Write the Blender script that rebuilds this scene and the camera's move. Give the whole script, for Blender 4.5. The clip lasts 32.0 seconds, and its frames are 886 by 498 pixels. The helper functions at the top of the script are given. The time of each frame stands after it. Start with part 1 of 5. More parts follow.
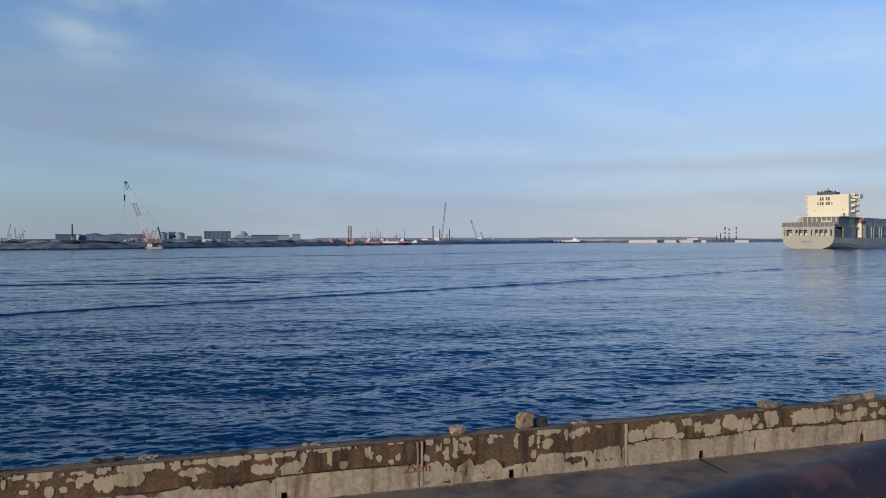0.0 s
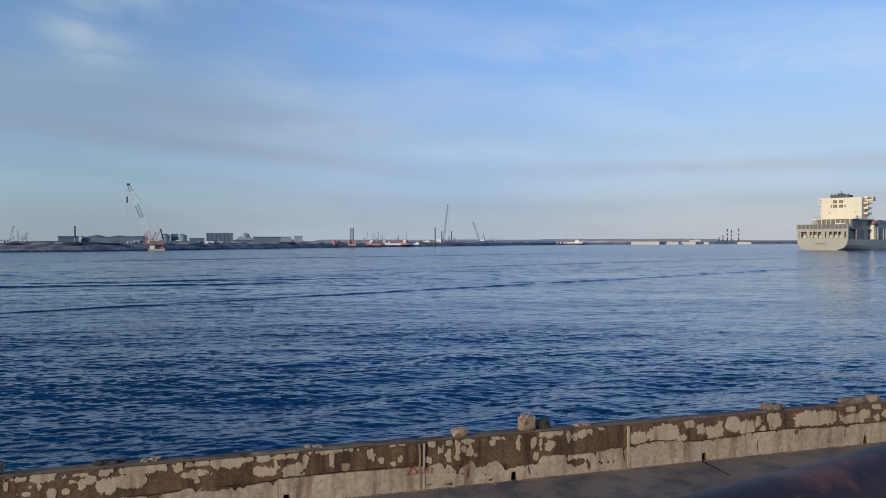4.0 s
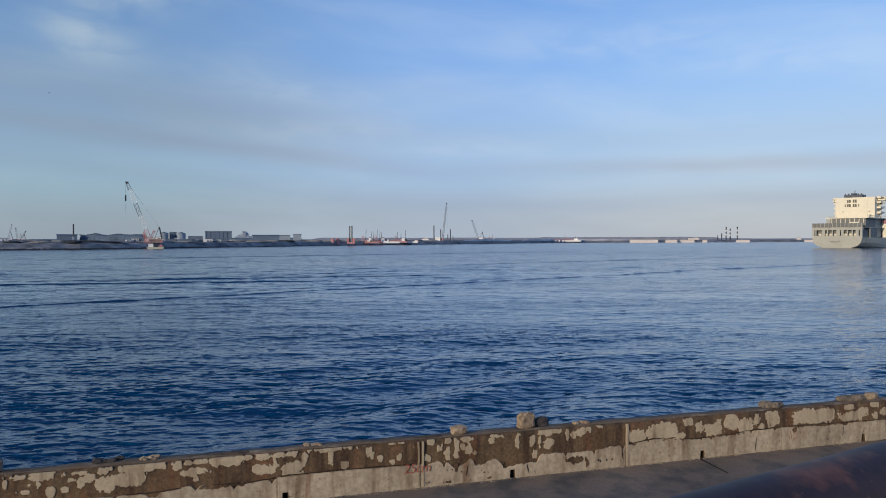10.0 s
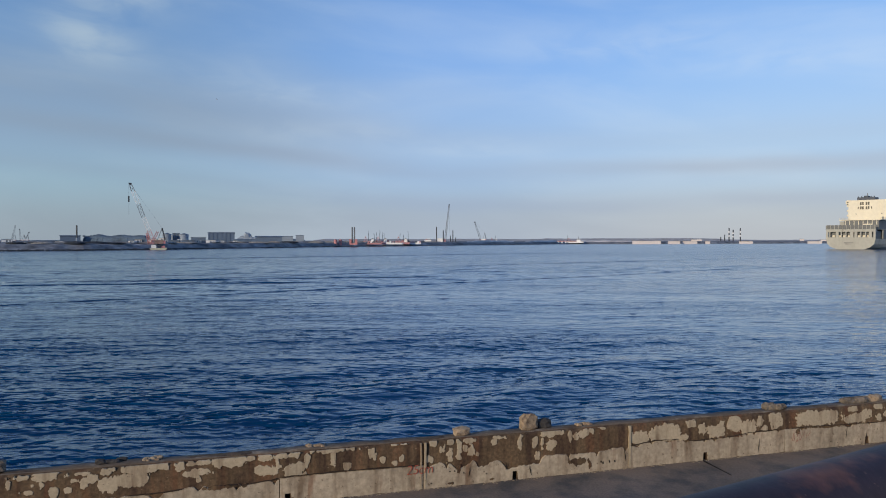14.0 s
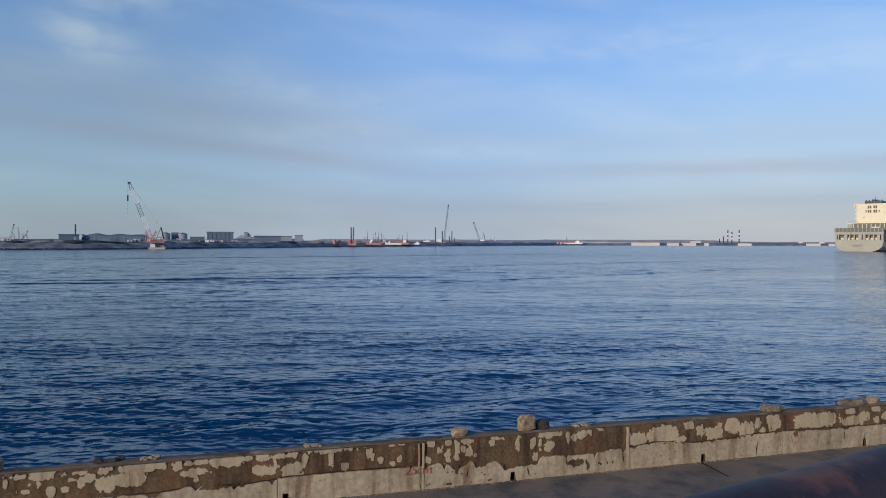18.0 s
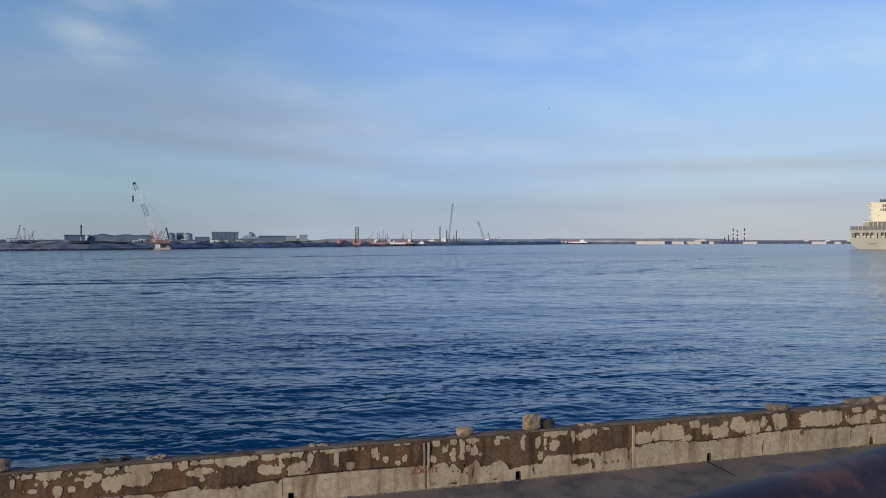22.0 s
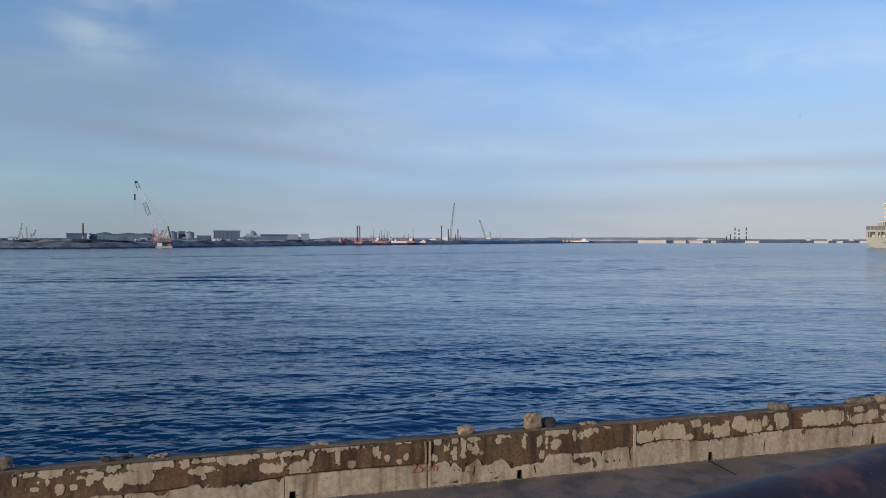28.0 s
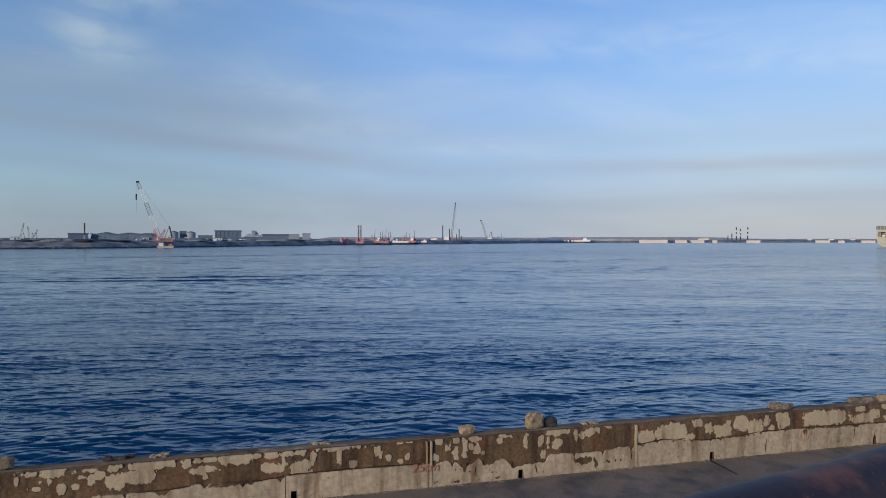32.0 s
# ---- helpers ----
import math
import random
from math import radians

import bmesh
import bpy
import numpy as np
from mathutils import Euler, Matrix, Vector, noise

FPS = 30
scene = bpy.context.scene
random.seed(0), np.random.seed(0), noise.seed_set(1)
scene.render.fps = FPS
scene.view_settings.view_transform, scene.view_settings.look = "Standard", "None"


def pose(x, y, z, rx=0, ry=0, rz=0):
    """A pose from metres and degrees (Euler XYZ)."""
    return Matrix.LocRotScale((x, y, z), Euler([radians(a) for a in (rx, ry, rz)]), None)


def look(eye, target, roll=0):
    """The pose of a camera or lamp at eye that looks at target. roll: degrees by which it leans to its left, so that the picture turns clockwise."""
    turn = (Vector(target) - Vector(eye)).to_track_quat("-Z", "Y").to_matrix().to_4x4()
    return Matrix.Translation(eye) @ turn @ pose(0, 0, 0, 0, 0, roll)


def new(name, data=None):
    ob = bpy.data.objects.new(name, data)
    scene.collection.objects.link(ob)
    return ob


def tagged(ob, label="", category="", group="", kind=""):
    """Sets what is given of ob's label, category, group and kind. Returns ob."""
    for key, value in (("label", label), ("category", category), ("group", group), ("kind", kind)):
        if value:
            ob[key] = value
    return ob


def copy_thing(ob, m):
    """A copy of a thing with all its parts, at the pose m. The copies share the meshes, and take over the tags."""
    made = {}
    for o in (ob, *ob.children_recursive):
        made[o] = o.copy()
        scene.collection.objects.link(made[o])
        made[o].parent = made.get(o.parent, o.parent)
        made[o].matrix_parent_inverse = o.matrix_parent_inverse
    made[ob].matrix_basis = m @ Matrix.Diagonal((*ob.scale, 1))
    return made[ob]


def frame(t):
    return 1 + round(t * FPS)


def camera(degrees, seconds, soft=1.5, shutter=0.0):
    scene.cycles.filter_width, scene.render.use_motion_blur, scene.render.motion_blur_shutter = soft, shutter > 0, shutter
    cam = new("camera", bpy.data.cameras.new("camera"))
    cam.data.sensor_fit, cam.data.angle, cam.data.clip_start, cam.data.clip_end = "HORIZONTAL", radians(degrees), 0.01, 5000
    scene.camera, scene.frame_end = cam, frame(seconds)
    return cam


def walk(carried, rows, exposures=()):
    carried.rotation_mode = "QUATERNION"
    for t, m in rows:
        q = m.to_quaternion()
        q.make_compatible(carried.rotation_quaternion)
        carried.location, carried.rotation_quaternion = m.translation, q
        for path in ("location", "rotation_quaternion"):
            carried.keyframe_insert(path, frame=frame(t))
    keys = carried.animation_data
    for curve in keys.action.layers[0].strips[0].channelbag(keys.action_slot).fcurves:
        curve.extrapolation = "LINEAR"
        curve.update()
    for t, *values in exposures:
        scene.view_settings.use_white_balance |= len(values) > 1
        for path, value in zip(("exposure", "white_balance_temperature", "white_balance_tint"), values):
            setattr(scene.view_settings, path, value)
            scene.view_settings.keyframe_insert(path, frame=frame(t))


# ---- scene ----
# The eye stands on a terrace, 5.5 m over the water, and only turns a little.
cam = camera(64, 32.0, soft=1.0)
EYE_HEIGHT = 5.5


def held(pitch, yaw, roll):
    """The camera's pose from its small turns, in degrees."""
    m = pose(0, 0, EYE_HEIGHT, 90 - 0.8, 0, 0)
    m = m @ Matrix.Rotation(radians(yaw), 4, "Y") @ Matrix.Rotation(radians(pitch), 4, "X")
    return m @ Matrix.Rotation(radians(roll), 4, "Z")


walk(cam, [(t, held(a, b, c)) for t, a, b, c in (
    (0, 0.000, 0.000, 0.000), (0.5, -0.025, 0.076, 0.005), (1, 0.133, 0.119, 0.065), (1.5, 0.066, 0.087, -0.005),
    (2, -0.051, 0.008, -0.078), (2.5, 0.118, 0.150, 0.007), (3, 0.176, 0.172, 0.060), (3.5, 0.146, 0.174, -0.014),
    (5.5, 0.177, 0.172, 0.056), (6, 0.171, 0.221, 0.049), (6.5, 0.098, 0.198, 0.025), (7, 0.064, 0.223, -0.025),
    (7.5, 0.055, 0.199, -0.030), (8, 0.136, 0.132, 0.078), (8.5, 0.172, 0.226, 0.149), (9, 0.079, 0.058, 0.071),
    (9.5, 0.045, 0.053, -0.009), (10, -0.002, 0.077, -0.013), (10.5, 0.088, 0.187, -0.021), (11, 0.082, 0.173, 0.014),
    (11.5, -0.040, 0.150, -0.089), (12, 0.023, 0.137, -0.013), (12.5, 0.094, 0.248, 0.018), (13, 0.129, 0.392, -0.002),
    (13.5, 0.065, 0.249, -0.060), (14, 0.098, 0.284, 0.023), (14.5, 0.097, 0.346, 0.015), (16.5, 0.005, 0.189, 0.019),
    (17, 0.157, 0.243, 0.046), (17.5, 0.165, 0.280, 0.124), (18, 0.147, 0.196, 0.286), (18.5, 0.226, 0.389, 0.368),
    (19, 0.131, 0.396, 0.283), (19.5, 0.164, 0.468, 0.215), (20, 0.106, 0.406, 0.219), (20.5, 0.138, 0.458, 0.256),
    (21, 0.136, 0.508, 0.252), (21.5, 0.065, 0.501, 0.128), (22, 0.090, 0.562, 0.095), (22.5, 0.061, 0.611, 0.111),
    (23, 0.132, 0.693, 0.137), (23.5, 0.082, 0.673, 0.148), (24, 0.062, 0.623, 0.151), (24.5, 0.053, 0.623, 0.139),
    (25, 0.055, 0.684, 0.150), (25.5, 0.085, 0.702, 0.180), (27.5, -0.018, 0.662, 0.141), (28, -0.005, 0.686, 0.150),
    (28.5, -0.041, 0.688, 0.063), (29, -0.008, 0.734, 0.125), (29.5, 0.029, 0.771, 0.074), (30, -0.015, 0.746, 0.143),
    (30.5, 0.017, 0.747, 0.073), (31, 0.050, 0.748, 0.125), (31.5, 0.026, 0.745, 0.146), (32, -0.028, 0.784, 0.131),
    
)])

# ---- light ----
SUN_BEARING = radians(223)
SUN_HEIGHT = radians(12)
scene.view_settings.exposure = 0.0


def make_world():
    world = bpy.data.worlds.new("evening_sky")
    scene.world = world
    world.use_nodes = True
    tree = world.node_tree
    nodes, links = tree.nodes, tree.links
    back = nodes["Background"]
    sky = nodes.new("ShaderNodeTexSky")
    sky.sky_type, sky.sun_disc = "NISHITA", False
    sky.sun_elevation, sky.sun_rotation = SUN_HEIGHT, SUN_BEARING
    sky.altitude, sky.air_density, sky.dust_density, sky.ozone_density = 0, 1.0, 0.3, 4.0
    geo = nodes.new("ShaderNodeTexCoord")
    split = nodes.new("ShaderNodeSeparateXYZ")
    links.new(geo.outputs["Generated"], split.inputs[0])

    def calc(op, a, b=None, c=None):
        n = nodes.new("ShaderNodeMath")
        n.operation = op
        for i, v in enumerate((a, b, c)):
            if v is None:
                continue
            if isinstance(v, (int, float)):
                n.inputs[i].default_value = v
            else:
                links.new(v, n.inputs[i])
        return n.outputs[0]

    def ramp(value, stops):
        r = nodes.new("ShaderNodeValToRGB")
        r.color_ramp.interpolation = "EASE"
        while len(r.color_ramp.elements) < len(stops):
            r.color_ramp.elements.new(0.5)
        for e, (p, v) in zip(r.color_ramp.elements, stops):
            e.position = p
            e.color = v if isinstance(v, tuple) else (v, v, v, 1)
        links.new(value, r.inputs[0])
        return r.outputs[0]

    def blend(kind, fac, a, b):
        m = nodes.new("ShaderNodeMix")
        m.data_type, m.blend_type = "RGBA", kind
        for sock, v in ((m.inputs["Factor"], fac), (m.inputs["A"], a), (m.inputs["B"], b)):
            if isinstance(v, (int, float, tuple)):
                sock.default_value = v
            else:
                links.new(v, sock)
        return m.outputs["Result"]

    # height over the horizon, 0 to 1 at 32 degrees, and the bearing from straight ahead
    bearing = calc("ARCTAN2", split.outputs[0], split.outputs[1])
    height = calc("ARCSINE", split.outputs[2])
    up = calc("MULTIPLY", height, 1.79)
    # blue air, then a milky haze that thickens towards the horizon
    air = blend("MULTIPLY", 1.0, sky.outputs[0], ramp(up, ((0.55, AIR), (1.0, AIR_TOP))))
    haze = ramp(up, ((0.0, HAZE_LOW), (0.06, HAZE_LOW), (0.20, HAZE_MID), (0.5, HAZE_HIGH)))
    out = blend("MIX", ramp(up, ((0.0, 0.95), (0.18, 0.80), (0.55, 0.45), (1.0, 0.12))), air, haze)

    def streaks(x_scale, y_scale, slant, scale, detail, seed, distort):
        lay = nodes.new("ShaderNodeCombineXYZ")
        links.new(calc("MULTIPLY", bearing, x_scale), lay.inputs[0])
        links.new(calc("MULTIPLY_ADD", height, y_scale, calc("MULTIPLY", bearing, slant)), lay.inputs[1])
        lay.inputs[2].default_value = seed
        n = nodes.new("ShaderNodeTexNoise")
        n.inputs["Scale"].default_value, n.inputs["Detail"].default_value = scale, detail
        n.inputs["Roughness"].default_value, n.inputs["Distortion"].default_value = 0.5, distort
        links.new(lay.outputs[0], n.inputs["Vector"])
        return n.outputs["Fac"]

    def hump(v, centre, sharp):
        d = calc("MULTIPLY", calc("SUBTRACT", v, centre), sharp)
        return calc("EXPONENT", calc("MULTIPLY", calc("MULTIPLY", d, d), -1.0))

    def cover(kind_of, base, tint):
        return blend("MIX", calc("MINIMUM", kind_of, 0.92), base, tint)

    # thin white veils
    left = ramp(calc("MULTIPLY_ADD", bearing, 0.9, 0.5), ((0.05, 0.34), (0.62, 0.26)))
    veil = ramp(streaks(2.0, 8.0, 0.5, 1.4, 5, 1.3, 0.35), ((0.40, 0.0), (0.80, 1.0)))
    out = cover(calc("MULTIPLY", veil, left), out, CLOUD)
    # a grey cloud bank on the left, with a brighter tuft, a wisp and a trailing streak
    bank = calc("MULTIPLY", calc("MULTIPLY", hump(height, 0.172, 15.0), ramp(calc("ADD", bearing, 0.6), ((0.25, 1.0), (0.85, 0.0)))),
                ramp(streaks(1.5, 7.0, 0.8, 1.2, 4, 7.7, 0.3), ((0.25, 0.15), (0.65, 0.58))))
    out = cover(bank, out, GREY)
    fluff = ramp(streaks(6.0, 14.0, 0.4, 2.0, 5, 5.1, 0.5), ((0.30, 0.25), (0.66, 1.0)))
    for b, h, sb, sh, k in ((-0.475, 0.262, 22.0, 40.0, 0.50), (-0.455, 0.236, 22.0, 46.0, 0.40), (-0.435, 0.315, 13.0, 30.0, 0.50), (-0.21, 0.198, 9.0, 62.0, 0.27), (-0.33, 0.222, 10.0, 40.0, 0.14), (-0.16, 0.150, 8.0, 60.0, 0.26), (0.05, 0.128, 9.0, 70.0, 0.22), (0.24, 0.262, 6.0, 44.0, 0.26), (0.44, 0.225, 6.0, 60.0, 0.20)):
        out = cover(calc("MULTIPLY", calc("MULTIPLY", hump(bearing, b, sb), hump(height, h, sh)), calc("MULTIPLY", fluff, k)), out, CLOUD)
    # a pale green gleam under the bank
    out = cover(calc("MULTIPLY", calc("MULTIPLY", hump(bearing, -0.52, 4.0), hump(height, 0.070, 26.0)), 0.36), out, GLEAM)
    # long grey bands low over the horizon, higher on the left
    drop = calc("MULTIPLY", calc("MINIMUM", bearing, 0.0), -0.088)
    ragged = calc("MULTIPLY_ADD", streaks(2.2, 12.0, 0.3, 1.4, 5, 2.2, 0.4), 0.026, -0.013)
    level = calc("ADD", calc("SUBTRACT", height, drop), ragged)
    patchy = ramp(streaks(1.2, 5.0, 0.6, 1.1, 3, 3.7, 0.2), ((0.30, 0.25), (0.65, 0.95)))
    for h, sharp, k in ((0.096, 70.0, 0.80), (0.050, 95.0, 0.62), (0.138, 60.0, 0.20)):
        out = cover(calc("MULTIPLY", calc("MULTIPLY", hump(level, h, sharp), patchy), k), out, GREY)
    # the air is clearer and brighter on the right than under the cloud on the left
    side = ramp(calc("MULTIPLY_ADD", split.outputs[0], 0.5, 0.5), ((0.28, SIDE_LEFT), (0.50, SIDE_MIDDLE), (0.72, SIDE_RIGHT)))
    out = blend("MULTIPLY", 1.0, out, side)
    # overhead the left, at right angles to the sun, is deeper than the right
    high = ramp(calc("MULTIPLY_ADD", bearing, 0.8, 0.5), ((0.1, 0.42), (0.5, 0.88), (0.9, 1.0)))
    out = blend("MULTIPLY", ramp(up, ((0.60, 0.0), (0.88, 1.0))), out, high)
    links.new(out, back.inputs["Color"])
    back.inputs["Strength"].default_value = 0.1


SIDE_LEFT, SIDE_MIDDLE, SIDE_RIGHT = (0.65, 0.72, 0.72, 1), (0.84, 0.90, 0.93, 1), (1.03, 1.01, 0.935, 1)
AIR, AIR_TOP = (0.80, 1.22, 1.80, 1), (0.40, 1.26, 2.0, 1)
HAZE_LOW = (4.75, 5.05, 5.85, 1)
HAZE_MID = (4.9, 6.2, 8.1, 1)
HAZE_HIGH = (4.2, 6.35, 9.8, 1)
CLOUD = (7.6, 8.3, 9.2, 1)
GREY = (4.0, 4.65, 6.05, 1)
GLEAM = (5.3, 7.4, 8.6, 1)
make_world()

sun = new("sun", bpy.data.lights.new("sun", "SUN"))
sun.data.energy, sun.data.angle, sun.data.color = 3.05, radians(0.6), (1.0, 0.83, 0.62)
_s = (math.sin(SUN_BEARING) * math.cos(SUN_HEIGHT), math.cos(SUN_BEARING) * math.cos(SUN_HEIGHT), math.sin(SUN_HEIGHT))
sun.matrix_world = look((_s[0] * 60, _s[1] * 60, _s[2] * 60 + 5), (0, 0, 5))

# ---- materials ----


def mat(name, colour, rough=0.75, metal=0.0, vary=0.25, grain=6.0, coarse=0.6, bump=0.15, depth=0.01, stain=None,
        stain_at=0.55, streaks=False, each=0.0, gloss=0.5, specks=None, runs=None):
    """A procedural surface: fine grain, coarse mottling, an optional stain colour, streaks that run down, and a shade of its own for each piece."""
    m = bpy.data.materials.new(name)
    m.use_nodes = True
    nodes, links = m.node_tree.nodes, m.node_tree.links
    bsdf = nodes["Principled BSDF"]
    bsdf.inputs["Roughness"].default_value, bsdf.inputs["Metallic"].default_value = rough, metal
    bsdf.inputs["Specular IOR Level"].default_value = gloss
    where = nodes.new("ShaderNodeTexCoord")

    def noise_of(scale, detail, stretch=None):
        n = nodes.new("ShaderNodeTexNoise")
        n.inputs["Scale"].default_value, n.inputs["Detail"].default_value, n.inputs["Roughness"].default_value = scale, detail, 0.6
        if stretch:
            mp = nodes.new("ShaderNodeMapping")
            mp.inputs["Scale"].default_value = stretch
            links.new(where.outputs["Object"], mp.inputs[0])
            links.new(mp.outputs[0], n.inputs["Vector"])
        else:
            links.new(where.outputs["Object"], n.inputs["Vector"])
        return n.outputs["Fac"]

    def to_range(v, lo, hi, f0=0.3, f1=0.7):
        n = nodes.new("ShaderNodeMapRange")
        n.inputs["From Min"].default_value, n.inputs["From Max"].default_value = f0, f1
        n.inputs["To Min"].default_value, n.inputs["To Max"].default_value = lo, hi
        links.new(v, n.inputs["Value"])
        return n.outputs[0]

    def times(a, b):
        n = nodes.new("ShaderNodeMath")
        n.operation = "MULTIPLY"
        links.new(a, n.inputs[0])
        links.new(b, n.inputs[1])
        return n.outputs[0]

    fine = noise_of(grain, 6)
    broad = noise_of(coarse, 3)
    gain = times(to_range(fine, 1 - vary, 1 + vary), to_range(broad, 1 - vary * 0.8, 1 + vary * 0.8))
    if each:
        info = nodes.new("ShaderNodeObjectInfo")
        gain = times(gain, to_range(info.outputs["Random"], 1 - each, 1 + each, 0, 1))
    base = nodes.new("ShaderNodeRGB")
    base.outputs[0].default_value = (*colour, 1)
    col = base.outputs[0]
    if stain:
        amount = noise_of(coarse * 3, 5, (1, 1, 0.16) if streaks else None)
        mx = nodes.new("ShaderNodeMix")
        mx.data_type = "RGBA"
        links.new(to_range(amount, 0, 1, stain_at - 0.07, stain_at + 0.12), mx.inputs["Factor"])
        links.new(col, mx.inputs["A"])
        mx.inputs["B"].default_value = (*stain, 1)
        col = mx.outputs["Result"]
    if runs:
        wet = noise_of(runs[1], 5, (1, 1, 0.12))
        mx = nodes.new("ShaderNodeMix")
        mx.data_type = "RGBA"
        links.new(to_range(wet, 0, runs[3], runs[2], runs[2] + 0.10), mx.inputs["Factor"])
        links.new(col, mx.inputs["A"])
        mx.inputs["B"].default_value = (*runs[0], 1)
        col = mx.outputs["Result"]
    if specks:
        dots = noise_of(specks[1], 3)
        mx = nodes.new("ShaderNodeMix")
        mx.data_type = "RGBA"
        links.new(to_range(dots, 0, 0.85, specks[2], specks[2] + 0.06), mx.inputs["Factor"])
        links.new(col, mx.inputs["A"])
        mx.inputs["B"].default_value = (*specks[0], 1)
        col = mx.outputs["Result"]
    shade = nodes.new("ShaderNodeVectorMath")
    shade.operation = "SCALE"
    links.new(col, shade.inputs[0])
    links.new(gain, shade.inputs["Scale"])
    links.new(shade.outputs[0], bsdf.inputs["Base Color"])
    if bump:
        b = nodes.new("ShaderNodeBump")
        b.inputs["Strength"].default_value, b.inputs["Distance"].default_value = bump, depth
        links.new(fine, b.inputs["Height"])
        links.new(b.outputs[0], bsdf.inputs["Normal"])
    return m


def water_material():
    m = bpy.data.materials.new("harbour_water")
    m.use_nodes = True
    nodes, links = m.node_tree.nodes, m.node_tree.links
    bsdf = nodes["Principled BSDF"]
    bsdf.inputs["Base Color"].default_value = (0.001, 0.032, 0.104, 1)
    bsdf.inputs["Roughness"].default_value, bsdf.inputs["IOR"].default_value = 0.03, 1.40
    bsdf.inputs["Specular Tint"].default_value = (0.22, 0.84, 1.0, 1)
    where = nodes.new("ShaderNodeTexCoord")

    def ripple(scale, detail, turn, stretch):
        mp = nodes.new("ShaderNodeMapping")
        mp.inputs["Rotation"].default_value = (0, 0, turn)
        mp.inputs["Scale"].default_value = (1.0, stretch, 1.0)
        links.new(where.outputs["Object"], mp.inputs[0])
        n = nodes.new("ShaderNodeTexNoise")
        n.inputs["Scale"].default_value, n.inputs["Detail"].default_value, n.inputs["Roughness"].default_value = scale, detail, 0.5
        links.new(mp.outputs[0], n.inputs["Vector"])
        return n.outputs["Fac"]

    # out in the channel the ripples are too fine to tell apart: they make the surface rougher
    axes = nodes.new("ShaderNodeSeparateXYZ")
    links.new(nodes.new("ShaderNodeNewGeometry").outputs["Position"], axes.inputs[0])
    rough = nodes.new("ShaderNodeMapRange")
    rough.inputs["From Min"].default_value, rough.inputs["From Max"].default_value = 50, 280
    rough.inputs["To Min"].default_value, rough.inputs["To Max"].default_value = 0.03, 0.17
    links.new(axes.outputs[1], rough.inputs["Value"])
    links.new(rough.outputs[0], bsdf.inputs["Roughness"])
    calm = ripple(0.018, 3, 0.25, 3.5)
    much = nodes.new("ShaderNodeMapRange")
    much.inputs["From Min"].default_value, much.inputs["From Max"].default_value = 0.42, 0.54
    much.inputs["To Min"].default_value, much.inputs["To Max"].default_value = 0.22, 1.0
    links.new(calm, much.inputs["Value"])
    # the longer chop stands out only in the open channel
    farther = nodes.new("ShaderNodeMapRange")
    farther.inputs["From Min"].default_value, farther.inputs["From Max"].default_value = 30, 170
    farther.inputs["To Min"].default_value, farther.inputs["To Max"].default_value = 0.15, 1.0
    links.new(axes.outputs[1], farther.inputs["Value"])
    normal = None
    for h, size in ((ripple(0.25, 3, 0.10, 3.5), 0.26), (ripple(0.8, 2, 0.10, 3.0), 0.035), (ripple(2.2, 2, -0.08, 2.2), 0.036), (ripple(5.0, 2, 0.10, 2.0), 0.020)):
        b = nodes.new("ShaderNodeBump")
        b.inputs["Distance"].default_value = size
        links.new(farther.outputs[0] if size > 0.2 else much.outputs[0], b.inputs["Strength"])
        links.new(h, b.inputs["Height"])
        if normal:
            links.new(normal, b.inputs["Normal"])
        normal = b.outputs[0]
    links.new(normal, bsdf.inputs["Normal"])
    return m


WATER = water_material()
PLASTER = mat("worn_plaster", (0.44, 0.362, 0.255), 0.9, vary=0.14, grain=22, coarse=2.0, bump=0.5, depth=0.006, stain=(0.24, 0.175, 0.115), stain_at=0.57, streaks=True, each=0.06, specks=((0.13, 0.09, 0.06), 26, 0.66))
SKIRT = mat("plaster_skirt", (0.415, 0.345, 0.255), 0.9, vary=0.22, grain=16, coarse=1.4, bump=0.5, depth=0.008, stain=(0.21, 0.155, 0.105), stain_at=0.555, streaks=True, each=0.04, specks=((0.12, 0.085, 0.055), 19, 0.645), runs=((0.22, 0.125, 0.075), 4.5, 0.585, 0.7))
RENDER_COAT = mat("bare_brown_coat", (0.128, 0.084, 0.047), 0.95, vary=0.42, grain=20, coarse=2.0, bump=0.7, depth=0.01, stain=(0.062, 0.036, 0.022), stain_at=0.50, streaks=True, specks=((0.30, 0.22, 0.15), 24, 0.67), runs=((0.150, 0.068, 0.034), 3.4, 0.53, 0.6))
COPING = mat("dusty_coping", (0.130, 0.102, 0.080), 0.95, vary=0.22, grain=18, coarse=1.0, bump=0.6, depth=0.01, stain=(0.30, 0.26, 0.21), stain_at=0.62)
# near black that stands in for the shade inside hollows
DARK = mat("hollow_shade", (0.012, 0.010, 0.009), 1.0, vary=0.2, bump=0)
GAP_SHADE = mat("dark_gap_shade", (0.040, 0.026, 0.017), 1.0, vary=0.4, grain=30, bump=0.3, depth=0.004)
ASPHALT = mat("walkway_asphalt", (0.210, 0.163, 0.127), 0.85, vary=0.22, grain=30, coarse=0.5, bump=0.5, depth=0.006, stain=(0.095, 0.088, 0.083), stain_at=0.53)
STONE = mat("broken_stone", (0.37, 0.28, 0.19), 0.92, vary=0.25, grain=18, coarse=4, bump=0.8, depth=0.02, stain=(0.16, 0.11, 0.075), stain_at=0.55, each=0.15)
